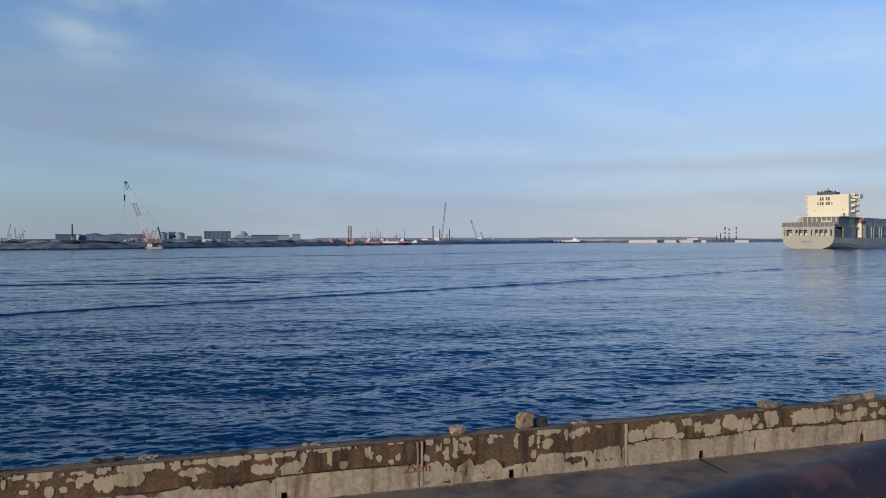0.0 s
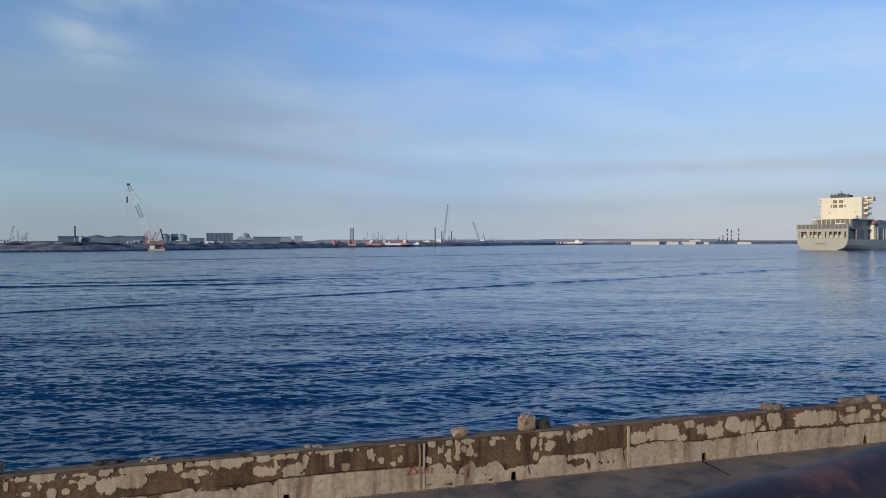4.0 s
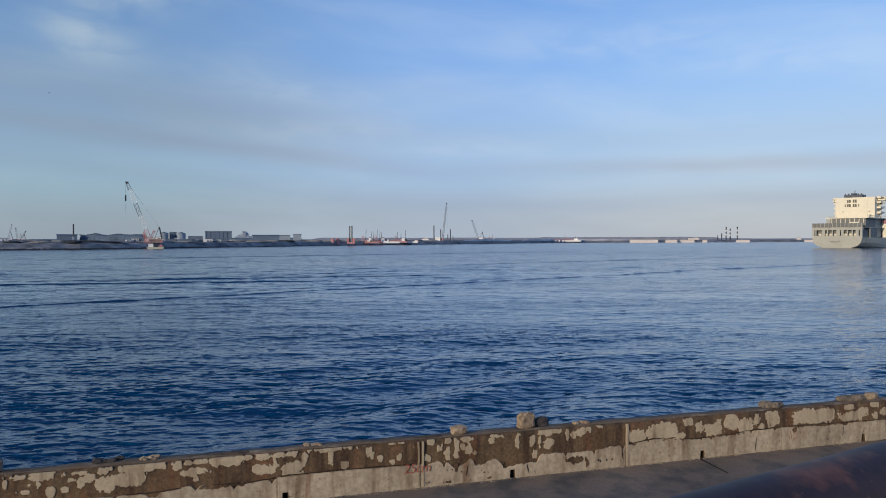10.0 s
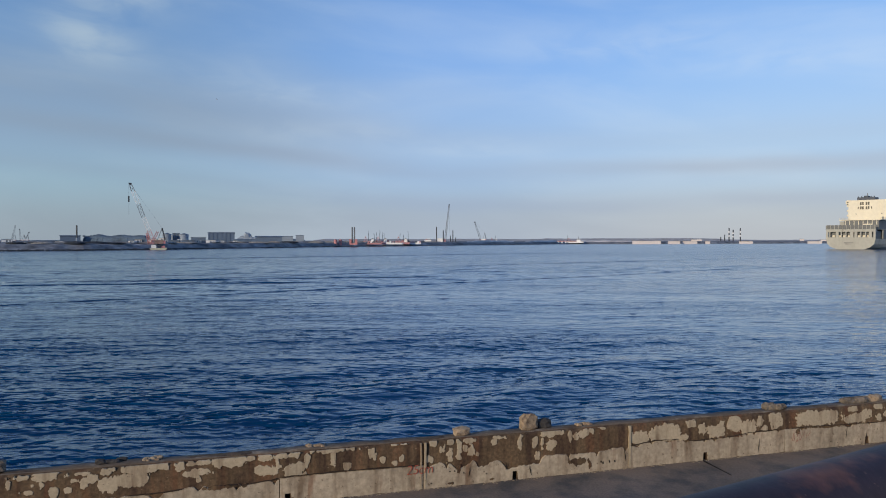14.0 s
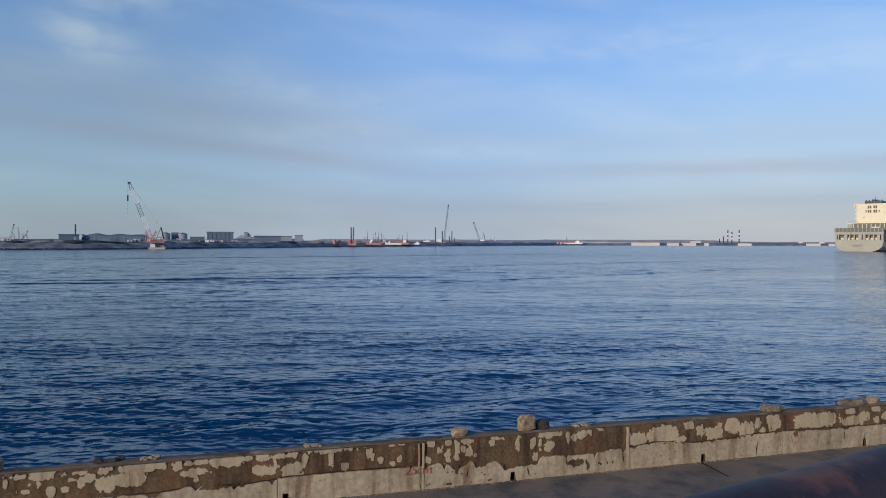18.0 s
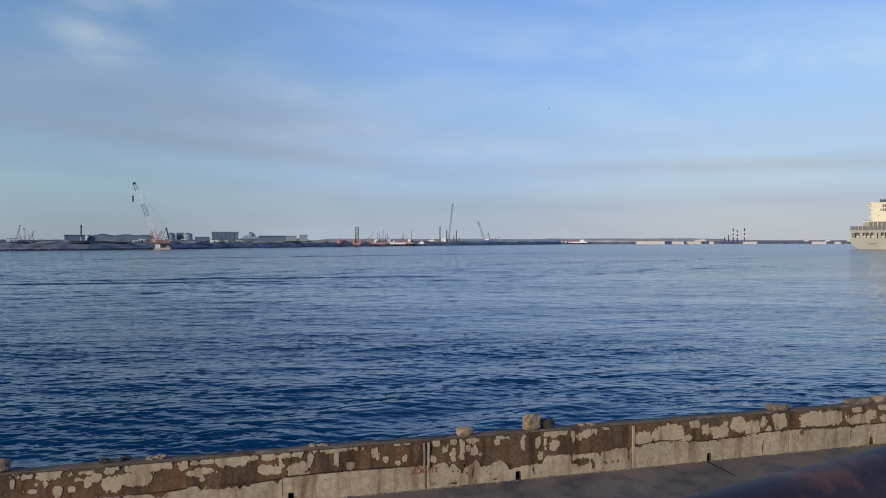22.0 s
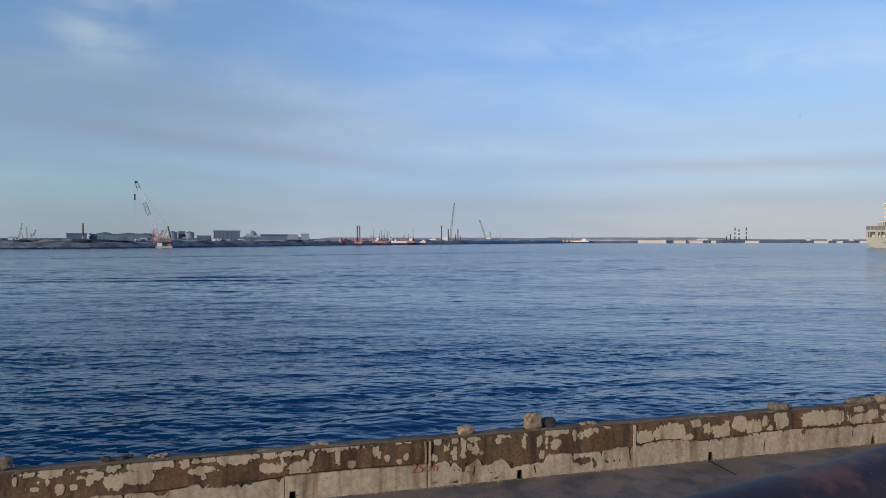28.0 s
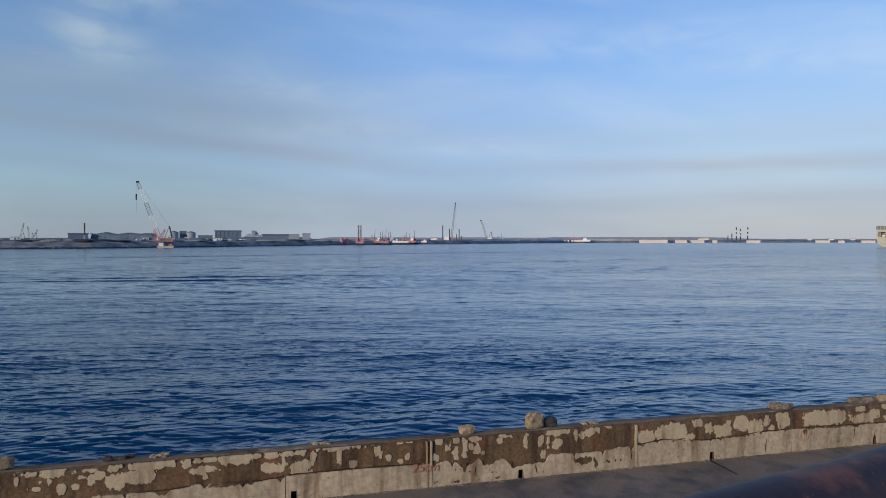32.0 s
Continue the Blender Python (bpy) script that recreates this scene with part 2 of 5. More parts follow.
MID_STONE = mat("grey_brown_rubble", (0.19, 0.155, 0.12), 0.92, vary=0.25, grain=18, coarse=4, bump=0.8, depth=0.02, stain=(0.10, 0.085, 0.07), stain_at=0.55, each=0.3)
DARK_AND_SHADE_STONE = mat("dark_and_shade_stone", (0.045, 0.042, 0.042), 0.92, vary=0.3, grain=18, coarse=4, bump=0.8, depth=0.02, each=0.1)
RED_PAINT = mat("red_marking_paint", (0.40, 0.095, 0.06), 0.85, vary=0.3, grain=40, coarse=9, bump=0.2, depth=0.002)
FADED_PAINT = mat("faded_marking_paint", (0.27, 0.14, 0.10), 0.85, vary=0.3, grain=40, coarse=9, bump=0.2, depth=0.002)
RAIL_PAINT = mat("rusty_rail_paint", (0.026, 0.012, 0.016), 0.55, vary=0.3, grain=60, coarse=3.2, bump=0.25, depth=0.002, stain=(0.20, 0.078, 0.040), stain_at=0.55, gloss=0.35, specks=((0.20, 0.11, 0.075), 150, 0.69))
CONCRETE = mat("weathered_concrete", (0.30, 0.29, 0.28), 0.9, vary=0.2, grain=4, coarse=0.3, bump=0.3, stain=(0.18, 0.165, 0.15), stain_at=0.6)

# ---- mesh tools ----


def mesh_of(name, bm, material, smooth=False):
    bmesh.ops.recalc_face_normals(bm, faces=bm.faces)
    me = bpy.data.meshes.new(name)
    bm.to_mesh(me)
    bm.free()
    me.materials.append(material)
    if smooth:
        for p in me.polygons:
            p.use_smooth = True
    return me


def part(name, bm, material, parent, label="", smooth=False):
    ob = new(name, mesh_of(name, bm, material, smooth))
    ob.parent = parent
    return tagged(ob, label)


def thing(name, m, label, category, group="", kind=""):
    ob = new(name)
    ob.empty_display_size = 0.2
    ob.matrix_basis = m
    return tagged(ob, label, category, group, kind)


def box(bm, x0, x1, y0, y1, z0, z1, bevel=0.0):
    v = [bm.verts.new((x, y, z)) for x in (x0, x1) for y in (y0, y1) for z in (z0, z1)]
    made = [bm.faces.new([v[i] for i in q]) for q in ((0, 1, 3, 2), (4, 6, 7, 5), (0, 4, 5, 1), (2, 3, 7, 6), (0, 2, 6, 4), (1, 5, 7, 3))]
    if bevel:
        edges = list({e for f in made for e in f.edges})
        bmesh.ops.bevel(bm, geom=edges, offset=bevel, segments=2, profile=0.6, affect="EDGES")


def boxed(*args):
    bm = bmesh.new()
    box(bm, *args)
    return bm


def tube(bm, a, b, r0, r1=None, n=6):
    """A tapered rod from a to b with closed ends."""
    a, b = Vector(a), Vector(b)
    r1 = r0 if r1 is None else r1
    axis = (b - a).normalized()
    side = axis.orthogonal().normalized()
    up = axis.cross(side)
    rings = []
    for p, r in ((a, r0), (b, r1)):
        rings.append([bm.verts.new(p + r * (math.cos(2 * math.pi * i / n) * side + math.sin(2 * math.pi * i / n) * up)) for i in range(n)])
    for i in range(n):
        j = (i + 1) % n
        bm.faces.new((rings[0][i], rings[0][j], rings[1][j], rings[1][i]))
    bm.faces.new(rings[0][::-1])
    bm.faces.new(rings[1])


def tubed(*args, **kw):
    bm = bmesh.new()
    tube(bm, *args, **kw)
    return bm


def lattice(bm, a, b, w0, w1, bays, r):
    """A square lattice boom from a to b: four chords with zigzag lacing."""
    a, b = Vector(a), Vector(b)
    axis = (b - a).normalized()
    side = axis.cross(Vector((0, 0, 1)))
    side = side.normalized() if side.length > 0.01 else Vector((1, 0, 0))
    up = side.cross(axis)

    def corner(i, k):
        t = i / bays
        w = (w0 + (w1 - w0) * t) / 2
        su, sv = ((-1, -1), (1, -1), (1, 1), (-1, 1))[k % 4]
        return a.lerp(b, t) + side * (w * su) + up * (w * sv)

    for k in range(4):
        tube(bm, corner(0, k), corner(bays, k), r, r, 4)
    for i in range(bays):
        for k in range(4):
            tube(bm, corner(i, k), corner(i + 1, k + 1) if i % 2 else corner(i + 1, k + 3), r * 0.6, r * 0.6, 4)


SPHERES = {}


def lump(bm, centre, size, seed, rough=0.25, level=2, square=0.5):
    """A broken lump of stone: a rounded block with chipped faces."""
    if level not in SPHERES:
        ball = bmesh.new()
        bmesh.ops.create_icosphere(ball, subdivisions=level, radius=1.0)
        ball.verts.index_update()
        SPHERES[level] = [v.co.copy() for v in ball.verts], [[v.index for v in f.verts] for f in ball.faces]
        ball.free()
    points, faces = SPHERES[level]
    made = []
    for start in points:
        p = start.copy()
        big = max(abs(p.x), abs(p.y), abs(p.z))
        p = p.lerp(p / big * 0.85, square)
        p *= 1 + rough * noise.noise(p * 1.7 + Vector((seed * 3.1, seed, 0))) + rough * 0.5 * noise.noise(p * 4.0 + Vector((0, seed * 2.3, seed)))
        made.append(bm.verts.new((p.x * size[0] / 2 + centre[0], p.y * size[1] / 2 + centre[1], p.z * size[2] / 2 + centre[2])))
    for f in faces:
        bm.faces.new([made[i] for i in f])


def sweep(bm, profile, stations, rough=0.0, step_seed=0.0):
    """A profile of (y, z) points drawn along x, closed, with a little unevenness."""
    rings = []
    for x in stations:
        ring = []
        for y, z in profile:
            k = Vector((x * 2.1 + step_seed, y * 3, z * 4))
            ring.append(bm.verts.new((x, y + rough * noise.noise(k), z + rough * noise.noise(k + Vector((7, 3, 1))))))
        rings.append(ring)
    n = len(profile)
    for a, b in zip(rings, rings[1:]):
        for i in range(n):
            bm.faces.new((a[i], a[(i + 1) % n], b[(i + 1) % n], b[i]))
    bm.faces.new(rings[0][::-1])
    bm.faces.new(rings[-1])


def spread(a, b, step):
    n = max(2, int(round((b - a) / step)) + 1)
    return [a + (b - a) * i / (n - 1) for i in range(n)]


# ---- water ----


DRIFT = 0.30                      # metres a second by which the chop comes in


def make_water():
    """One sheet of choppy water: dense rows near the quay, wider apart with distance, out to the horizon."""
    ys = [-26.0]
    while ys[-1] < 4600:
        y = ys[-1]
        ys.append(y + (0.4 if y < 8 else max(0.047, 0.064 * (max(y - 5, 1) / 54) ** 2.1)))
    ys = np.array(ys)
    us = np.concatenate(((-40, -12, -4, -1.8, -1.1), np.linspace(-0.74, 0.76, 640), (1.2, 1.9, 4, 12, 40)))
    fan = np.maximum(ys[:, None] + 9, 9)
    x = fan * us[None, :]
    y = np.repeat(ys[:, None], len(us), 1)
    gap_y, gap_x = np.gradient(ys)[:, None] + 0 * x, fan * np.gradient(us)[None, :]
    rng = np.random.default_rng(5)
    dx, dy, z = np.zeros_like(x), np.zeros_like(x), np.zeros_like(x)
    # gusts and slicks: rough patches close in, long calm streaks out in the channel
    gust = 0.90 + 0.13 * np.sin(x * 0.05 + 1.3 * np.sin(y * 0.031)) * np.sin(y * 0.043 + 0.7 * np.sin(x * 0.022))
    slick = np.sin(0.060 * x - 0.085 * y + 1.1 * np.sin(0.031 * x + 0.02 * y)) * np.sin(0.021 * x + 0.047 * y + 0.9 * np.sin(0.017 * y))
    gust = gust * np.where(y > 55, 1 + 0.38 * slick * np.clip((y - 55) / 40, 0, 1), 1)
    gust = gust * np.clip(1.0 - 0.42 * x / fan, 0.76, 1.20)
    gust = gust * np.clip(1.50 - (y - DRIFT * 16 - 12) / 35, 0.58, 1.48)
    # the chop comes in groups, with calmer water between
    group = np.zeros_like(x)
    for i in range(14):
        length = 2.2 * (16 / 2.2) ** ((i + rng.random()) / 14)
        turn = rng.normal(0.1, 0.7)
        group += np.sin(2 * math.pi / length * (math.sin(turn) * x * 0.6 - math.cos(turn) * y * np.clip(40 / np.maximum(y, 12), 0.4, 1.5) ** 0.5) + rng.random() * 6.28)
    group = np.clip(0.98 + 0.045 * group, 0.75, 1.25)
    # wave bands: shortest and longest length, how many, slope of the whole band, spread of heading
    for lo, hi, count, slope, spread_of in ((0.115, 0.25, 44, 0.062, 0.46), (0.25, 0.50, 50, 0.084, 0.46), (0.50, 1.2, 36, 0.060, 0.48), (1.2, 2.6, 26, 0.036, 0.46), (2.6, 6, 22, 0.031, 0.40), (6, 15, 12, 0.018, 0.36)):
        for i in range(count):
            length = lo * (hi / lo) ** ((i + rng.random()) / count)
            turn = rng.normal(0.07, spread_of)
            d = np.array((math.sin(turn), -math.cos(turn)))
            k = 2 * math.pi / length
            gap = np.maximum(gap_y * abs(d[1]), gap_x * abs(d[0]))
            amp = slope * math.sqrt(2 / count) / k * np.clip((length / gap - 2.2) / 1.4, 0, 1) * gust * (group if lo < 2 else 1.0)
            if lo > 1:
                amp = amp * np.clip((y + 15) / 60, 0.6, 1.35)
            ph = k * (d[0] * x + d[1] * y) + rng.random() * 6.28
            z += amp * np.cos(ph)
            dx -= 0.6 * amp * d[0] * np.sin(ph)
            dy -= 0.6 * amp * d[1] * np.sin(ph)
    # wind from the far shore leans every crest towards the quay: steep fronts, long backs
    dy -= 3.0 * z
    # a train of longer wake swell slants in towards the quay
    swell = 0.075 * np.exp(-((x - 2) / 15) ** 2 - ((y - 27) / 11) ** 2)
    z += swell * np.cos(2 * math.pi / 4.6 * (0.74 * x - 0.67 * y) + 0.5 * np.sin(x * 0.3))
    co = np.stack((x + dx, y + dy, z), -1).reshape(-1, 3).astype(np.float32)
    r, c = x.shape
    i = (np.arange(r - 1)[:, None] * c + np.arange(c - 1)[None, :]).reshape(-1)
    quads = np.stack((i, i + 1, i + c + 1, i + c), -1).astype(np.int32)
    me = bpy.data.meshes.new("water")
    me.vertices.add(len(co))
    me.vertices.foreach_set("co", co.reshape(-1))
    me.loops.add(quads.size)
    me.loops.foreach_set("vertex_index", quads.reshape(-1))
    me.polygons.add(len(quads))
    me.polygons.foreach_set("loop_start", np.arange(len(quads), dtype=np.int32) * 4)
    me.polygons.foreach_set("use_smooth", np.ones(len(quads), dtype=bool))
    me.update(calc_edges=True)
    me.materials.append(WATER)
    return tagged(new("water", me), "choppy dark blue harbour water with small ripples", "water", kind="structure")


water = make_water()

# ---- near shore: quay, sea wall, terrace ----
QUAY = 1.63                       # walkway height over the water
WALL_POSE = pose(0, 11.09, QUAY, 0, 0, 16.8)
WALL_HEIGHT, WALL_DEPTH = 0.75, 0.30


def make_ground():
    bm = bmesh.new()
    xs, yy = spread(-60, 70, 1.3), spread(-45, -0.01, 0.9)
    grid = [[bm.verts.new((x, y, 0.012 * noise.noise(Vector((x * 0.3, y * 0.5, 2))))) for x in xs] for y in yy]
    for a, b in zip(grid, grid[1:]):
        for i in range(len(xs) - 1):
            bm.faces.new((a[i], a[i + 1], b[i + 1], b[i]))
    # sheer quay face below the wall
    box(bm, -60, 70, -0.01, 0.42, -4.0, -0.004)
    box(bm, -60, 70, -45, -44.5, -4.0, -0.03)
    ob = new("ground", mesh_of("ground", bm, ASPHALT))
    ob.matrix_basis = WALL_POSE
    return tagged(ob, "dark worn asphalt walkway behind the sea wall", "walkway", kind="structure")


make_ground()

DRAINS = [-2.44 + 3.6 * k for k in range(-2, 6)]
SEAMS = [-9.8, -6.2, -2.56, -0.38, 3.22, 6.45, 9.9, 13.4]

sea_wall = thing("sea_wall", WALL_POSE, "low concrete sea wall with peeling plaster and rust stains", "sea wall", kind="structure")


def make_wall_core():
    h, d = WALL_HEIGHT, WALL_DEPTH
    gate = 0.14
    profile_low = [(0, -0.02), (0, gate), (d, gate), (d, -0.3)]
    cuts = [-30.0] + [x for c in DRAINS for x in (c - 0.038, c + 0.038)] + [40.0]
    bm = bmesh.new()
    for a, b in zip(cuts[::2], cuts[1::2]):
        sweep(bm, profile_low, spread(a, b, 0.3))
    part("wall_footing", bm, RENDER_COAT, sea_wall)
    bm = bmesh.new()
    upper = [(0, gate), (0, 0.3), (0, 0.45), (0, 0.6), (0.004, h - 0.05), (0.03, h - 0.012), (0.1, h), (0.2, h), (d - 0.03, h - 0.01), (d, h - 0.06), (d, gate)]
    sweep(bm, upper, spread(-30, -7, 0.5) + spread(-6.95, 9.6, 0.05) + spread(9.7, 40, 0.5), 0.007)
    part("wall_core", bm, RENDER_COAT, sea_wall, smooth=True)
    bm = bmesh.new()
    top = [(0.045, h - 0.02), (0.06, h + 0.006), (0.15, h + 0.010), (d - 0.05, h + 0.006), (d - 0.03, h - 0.02)]
    sweep(bm, top, spread(-30, -7, 0.5) + spread(-6.95, 9.6, 0.06) + spread(9.7, 40, 0.5), 0.024, 3.0)
    part("coping", bm, COPING, sea_wall, "dusty grey coping", smooth=True)
    # a black panel set into each drain opening paints the shade inside it
    for c in DRAINS:
        part("drain_hole", boxed(c - 0.037, c + 0.037, 0.10, 0.12, 0.0, 0.139), DARK, sea_wall, "black panel for the shade inside a drain opening")


make_wall_core()

SKIRT_TOPS = ((-9, 0.33), (-5.1, 0.32), (-4.09, 0.32), (-3.8, 0.36), (-3.41, 0.36), (-3.1, 0.32), (-2.71, 0.35), (-2.55, 0.38), (-1.63, 0.39), (-0.45, 0.37), (-0.08, 0.38),
              (0.06, 0.33), (0.2, 0.24), (0.43, 0.37), (0.62, 0.27), (0.86, 0.34), (1.01, 0.23), (1.21, 0.28), (1.4, 0.22), (1.55, 0.28), (1.7, 0.34), (2.53, 0.31),
              (2.96, 0.35), (3.3, 0.37), (3.72, 0.42), (4.29, 0.40), (4.52, 0.35), (5.34, 0.37), (5.71, 0.41), (7.22, 0.41), (8.71, 0.38), (14, 0.36))


def skirt_top(s):
    for (a, za), (b, zb) in zip(SKIRT_TOPS, SKIRT_TOPS[1:]):
        if s <= b:
            return za + (zb - za) * max(0.0, (s - a) / (b - a))
    return SKIRT_TOPS[-1][1]


def make_skirt(a, b, clean):
    """One bay of the thicker lower plaster with a ragged upper edge; clean: how straight that edge is."""
    bm = bmesh.new()
    rows = []
    for s in spread(a + 0.006, b - 0.006, 0.012):
        at_drain = any(abs(s - c) < 0.046 for c in DRAINS)
        low = 0.145 if at_drain else 0.004 + 0.012 * max(0, noise.noise(Vector((s * 6, 4, 1))))
        jag = (1 - clean) * (0.008 - 0.075 * math.exp(-(noise.noise(Vector((s * 1.9, 0, 3))) / 0.045) ** 2) + 0.030 * noise.noise(Vector((s * 7, 8, 3))) + 0.012 * noise.noise(Vector((s * 24, 5, 3))) + 0.008 * noise.noise(Vector((s * 60, 5, 3)))) + 0.005 * noise.noise(Vector((s * 30, 9, 0)))
        top = max(low + 0.03, skirt_top(s) + jag)
        out = -0.017 + 0.004 * noise.noise(Vector((s * 1.7, 2, 8)))
        rows.append([bm.verts.new((s, y, z)) for y, z in ((0.012, low), (out, low), (out, low + (top - low) * 0.35), (out, low + (top - low) * 0.7), (out, top - 0.006), (0.012, top + 0.004))])
    for p, q in zip(rows, rows[1:]):
        for i in range(5):
            bm.faces.new((p[i], p[i + 1], q[i + 1], q[i]))
    bm.faces.new(rows[0])
    bm.faces.new(rows[-1][::-1])
    part("plaster_skirt", bm, SKIRT, sea_wall, "pale lower plaster with a ragged top edge")


for (a, b), clean in zip(zip(SEAMS, SEAMS[1:]), (0.3, 0.1, 0.92, 0.0, 0.45, 0.4, 0.4)):
    make_skirt(a, b, clean)


def make_patch(s, z, w, h, seed, material=PLASTER, out=-0.0072, name="plaster_patch"):
    """A flake of old plaster left on the brown coat: lobed, ragged outline with drips at its foot, and a thin broken edge."""
    bm = bmesh.new()
    out -= 0.0003 * (seed % 7)
    step = 0.010 if w < 0.6 else 0.013
    nx, nz = int(w * 1.5 / step) + 4, int(h * 1.6 / step) + 4
    reach = min(w, h) * 0.5

    def inside(px, pz):
        k = Vector(((s + px) * 8, seed * 1.7, (z + pz) * 8))
        wob = 0.034 * noise.noise(k) + 0.030 * noise.noise(k * 2.6) + 0.018 * noise.noise(k * 6.0)
        drip = 0.034 * noise.noise(Vector(((s + px) * 24, seed, (z + pz) * 5)))
        r = (abs(2 * px / w) ** 2.6 + abs(2 * pz / h) ** 2.6) ** (1 / 2.6)
        v = (0.99 - r) * reach + wob * min(1.0, 0.35 + reach * 7) + drip * min(1.0, 0.3 + reach * 5)
        return min(v, (WALL_HEIGHT - 0.012 - z - pz))

    val = [[inside((i - nx / 2) * step, (j - nz / 2) * step) for j in range(nz + 1)] for i in range(nx + 1)]
    made = {}

    def corner(i, j):
        if (i, j) not in made:
            made[i, j] = bm.verts.new((s + (i - nx / 2) * step, out, z + (j - nz / 2) * step))
        return made[i, j]

    def cross(i, j, p, q):
        key = (min((i, j), (p, q)), max((i, j), (p, q)))
        if key not in made:
            (i, j), (p, q) = key
            f = val[i][j] / (val[i][j] - val[p][q])
            x, zz = s + (i + (p - i) * f - nx / 2) * step, z + (j + (q - j) * f - nz / 2) * step
            made[key] = (bm.verts.new((x, out + 0.002, zz)), bm.verts.new((x, 0.014, zz)))
        return made[key]

    for i in range(nx):
        for j in range(nz):
            ring = ((i, j), (i + 1, j), (i + 1, j + 1), (i, j + 1))
            poly, cut = [], []
            for a, b in zip(ring, ring[1:] + ring[:1]):
                if val[a[0]][a[1]] > 0:
                    poly.append(corner(*a))
                if (val[a[0]][a[1]] > 0) != (val[b[0]][b[1]] > 0):
                    c = cross(*a, *b)
                    poly.append(c[0])
                    cut.append(c)
            if len(poly) > 2 and len(set(poly)) == len(poly):
                bm.faces.new(poly)
                if len(cut) == 2:
                    bm.faces.new((cut[0][0], cut[1][0], cut[1][1], cut[0][1]))
    if len(bm.faces):
        part(name, bm, material, sea_wall)
    else:
        bm.free()


# flakes of plaster, bay by bay: place along the wall, height, width, tall
FLAKES_A = ((-6.07, 0.61, 0.05, 0.12), (-5.92, 0.7, 0.24, 0.06), (-5.63, 0.7, 0.31, 0.14), (-5.78, 0.58, 0.05, 0.04), (-5.67, 0.58, 0.06, 0.08), (-5.53, 0.46, 0.1, 0.15),
            (-5.36, 0.48, 0.11, 0.07), (-5.85, 0.49, 0.12, 0.05), (-5.22, 0.69, 0.22, 0.05), (-5.27, 0.6, 0.1, 0.05), (-5.16, 0.53, 0.09, 0.15), (-5.06, 0.61, 0.15, 0.12),
            (-4.85, 0.69, 0.17, 0.1), (-4.85, 0.5, 0.28, 0.23), (-4.64, 0.55, 0.24, 0.2), (-4.46, 0.54, 0.29, 0.22), (-4.39, 0.69, 0.55, 0.12))
FLAKES_B = ((-3.94, 0.67, 0.13, 0.12), (-3.67, 0.7, 0.33, 0.06), (-3.24, 0.68, 0.42, 0.16), (-3.67, 0.57, 0.32, 0.1), (-3.68, 0.48, 0.07, 0.1), (-2.97, 0.7, 0.16, 0.06),
            (-2.75, 0.7, 0.24, 0.11), (-2.77, 0.51, 0.34, 0.13), (-2.58, 0.6, 0.05, 0.18), (-2.45, 0.7, 0.31, 0.09), (-2.33, 0.49, 0.36, 0.22), (-2.16, 0.62, 0.08, 0.19))
FLAKES_C = ((-1.8, 0.72, 0.61, 0.07), (-1.77, 0.58, 0.06, 0.2), (-1.56, 0.46, 0.13, 0.12), (-1.19, 0.62, 0.09, 0.17), (-1.14, 0.58, 0.06, 0.10), (-1.02, 0.52, 0.09, 0.1), (-0.83, 0.44, 0.06, 0.08),
            (-0.73, 0.5, 0.09, 0.1), (-0.71, 0.725, 0.32, 0.025))
FLAKES_D = ((-0.27, 0.47, 0.13, 0.13), (-0.22, 0.7, 0.12, 0.1), (-0.07, 0.58, 0.09, 0.16), (0.06, 0.51, 0.11, 0.23), (0.07, 0.7, 0.09, 0.08), (0.21, 0.62, 0.08, 0.2),
            (0.21, 0.44, 0.1, 0.07), (0.37, 0.7, 0.2, 0.08), (0.31, 0.58, 0.08, 0.09), (0.41, 0.54, 0.1, 0.18), (0.51, 0.47, 0.06, 0.08), (0.8, 0.63, 0.1, 0.1),
            (0.87, 0.71, 0.21, 0.06), (1.24, 0.6, 0.07, 0.18), (1.27, 0.7, 0.07, 0.06), (1.51, 0.6, 0.10, 0.18))
FLAKES_E = ((1.64, 0.6, 0.045, 0.28), (1.81, 0.7, 0.41, 0.10), (1.81, 0.51, 0.17, 0.18), (1.55, 0.36, 0.1, 0.13), (2.14, 0.62, 0.06, 0.19), (2.39, 0.66, 0.2, 0.14),
            (2.25, 0.61, 0.09, 0.12), (2.76, 0.715, 0.12, 0.04), (2.53, 0.69, 0.09, 0.08))
FLAKES_F = ((3.44, 0.5, 0.32, 0.23), (3.95, 0.54, 0.7, 0.31), (4.48, 0.67, 0.18, 0.13), (4.69, 0.56, 0.15, 0.22), (4.98, 0.49, 0.4, 0.24), (5.11, 0.63, 0.11, 0.12),
            (5.38, 0.6, 0.34, 0.25), (5.66, 0.51, 0.34, 0.25), (5.91, 0.6, 0.14, 0.19), (6.27, 0.59, 0.32, 0.27), (4.29, 0.43, 0.23, 0.1), (6.01, 0.47, 0.17, 0.1))
FLAKES_G = ((7.22, 0.57, 1.02, 0.28), (8.1, 0.5, 0.57, 0.20), (8.64, 0.69, 0.26, 0.12), (8.65, 0.48, 0.14, 0.15), (8.87, 0.55, 0.17, 0.15), (8.02, 0.68, 0.24, 0.09),
            (8.36, 0.59, 0.22, 0.13), (9.3, 0.5, 0.5, 0.22), (9.35, 0.69, 0.3, 0.08))
for i, flake in enumerate((*FLAKES_A, *FLAKES_B, *FLAKES_C, *FLAKES_D, *FLAKES_E, *FLAKES_F, *FLAKES_G)):
    make_patch(*flake, i + 1)

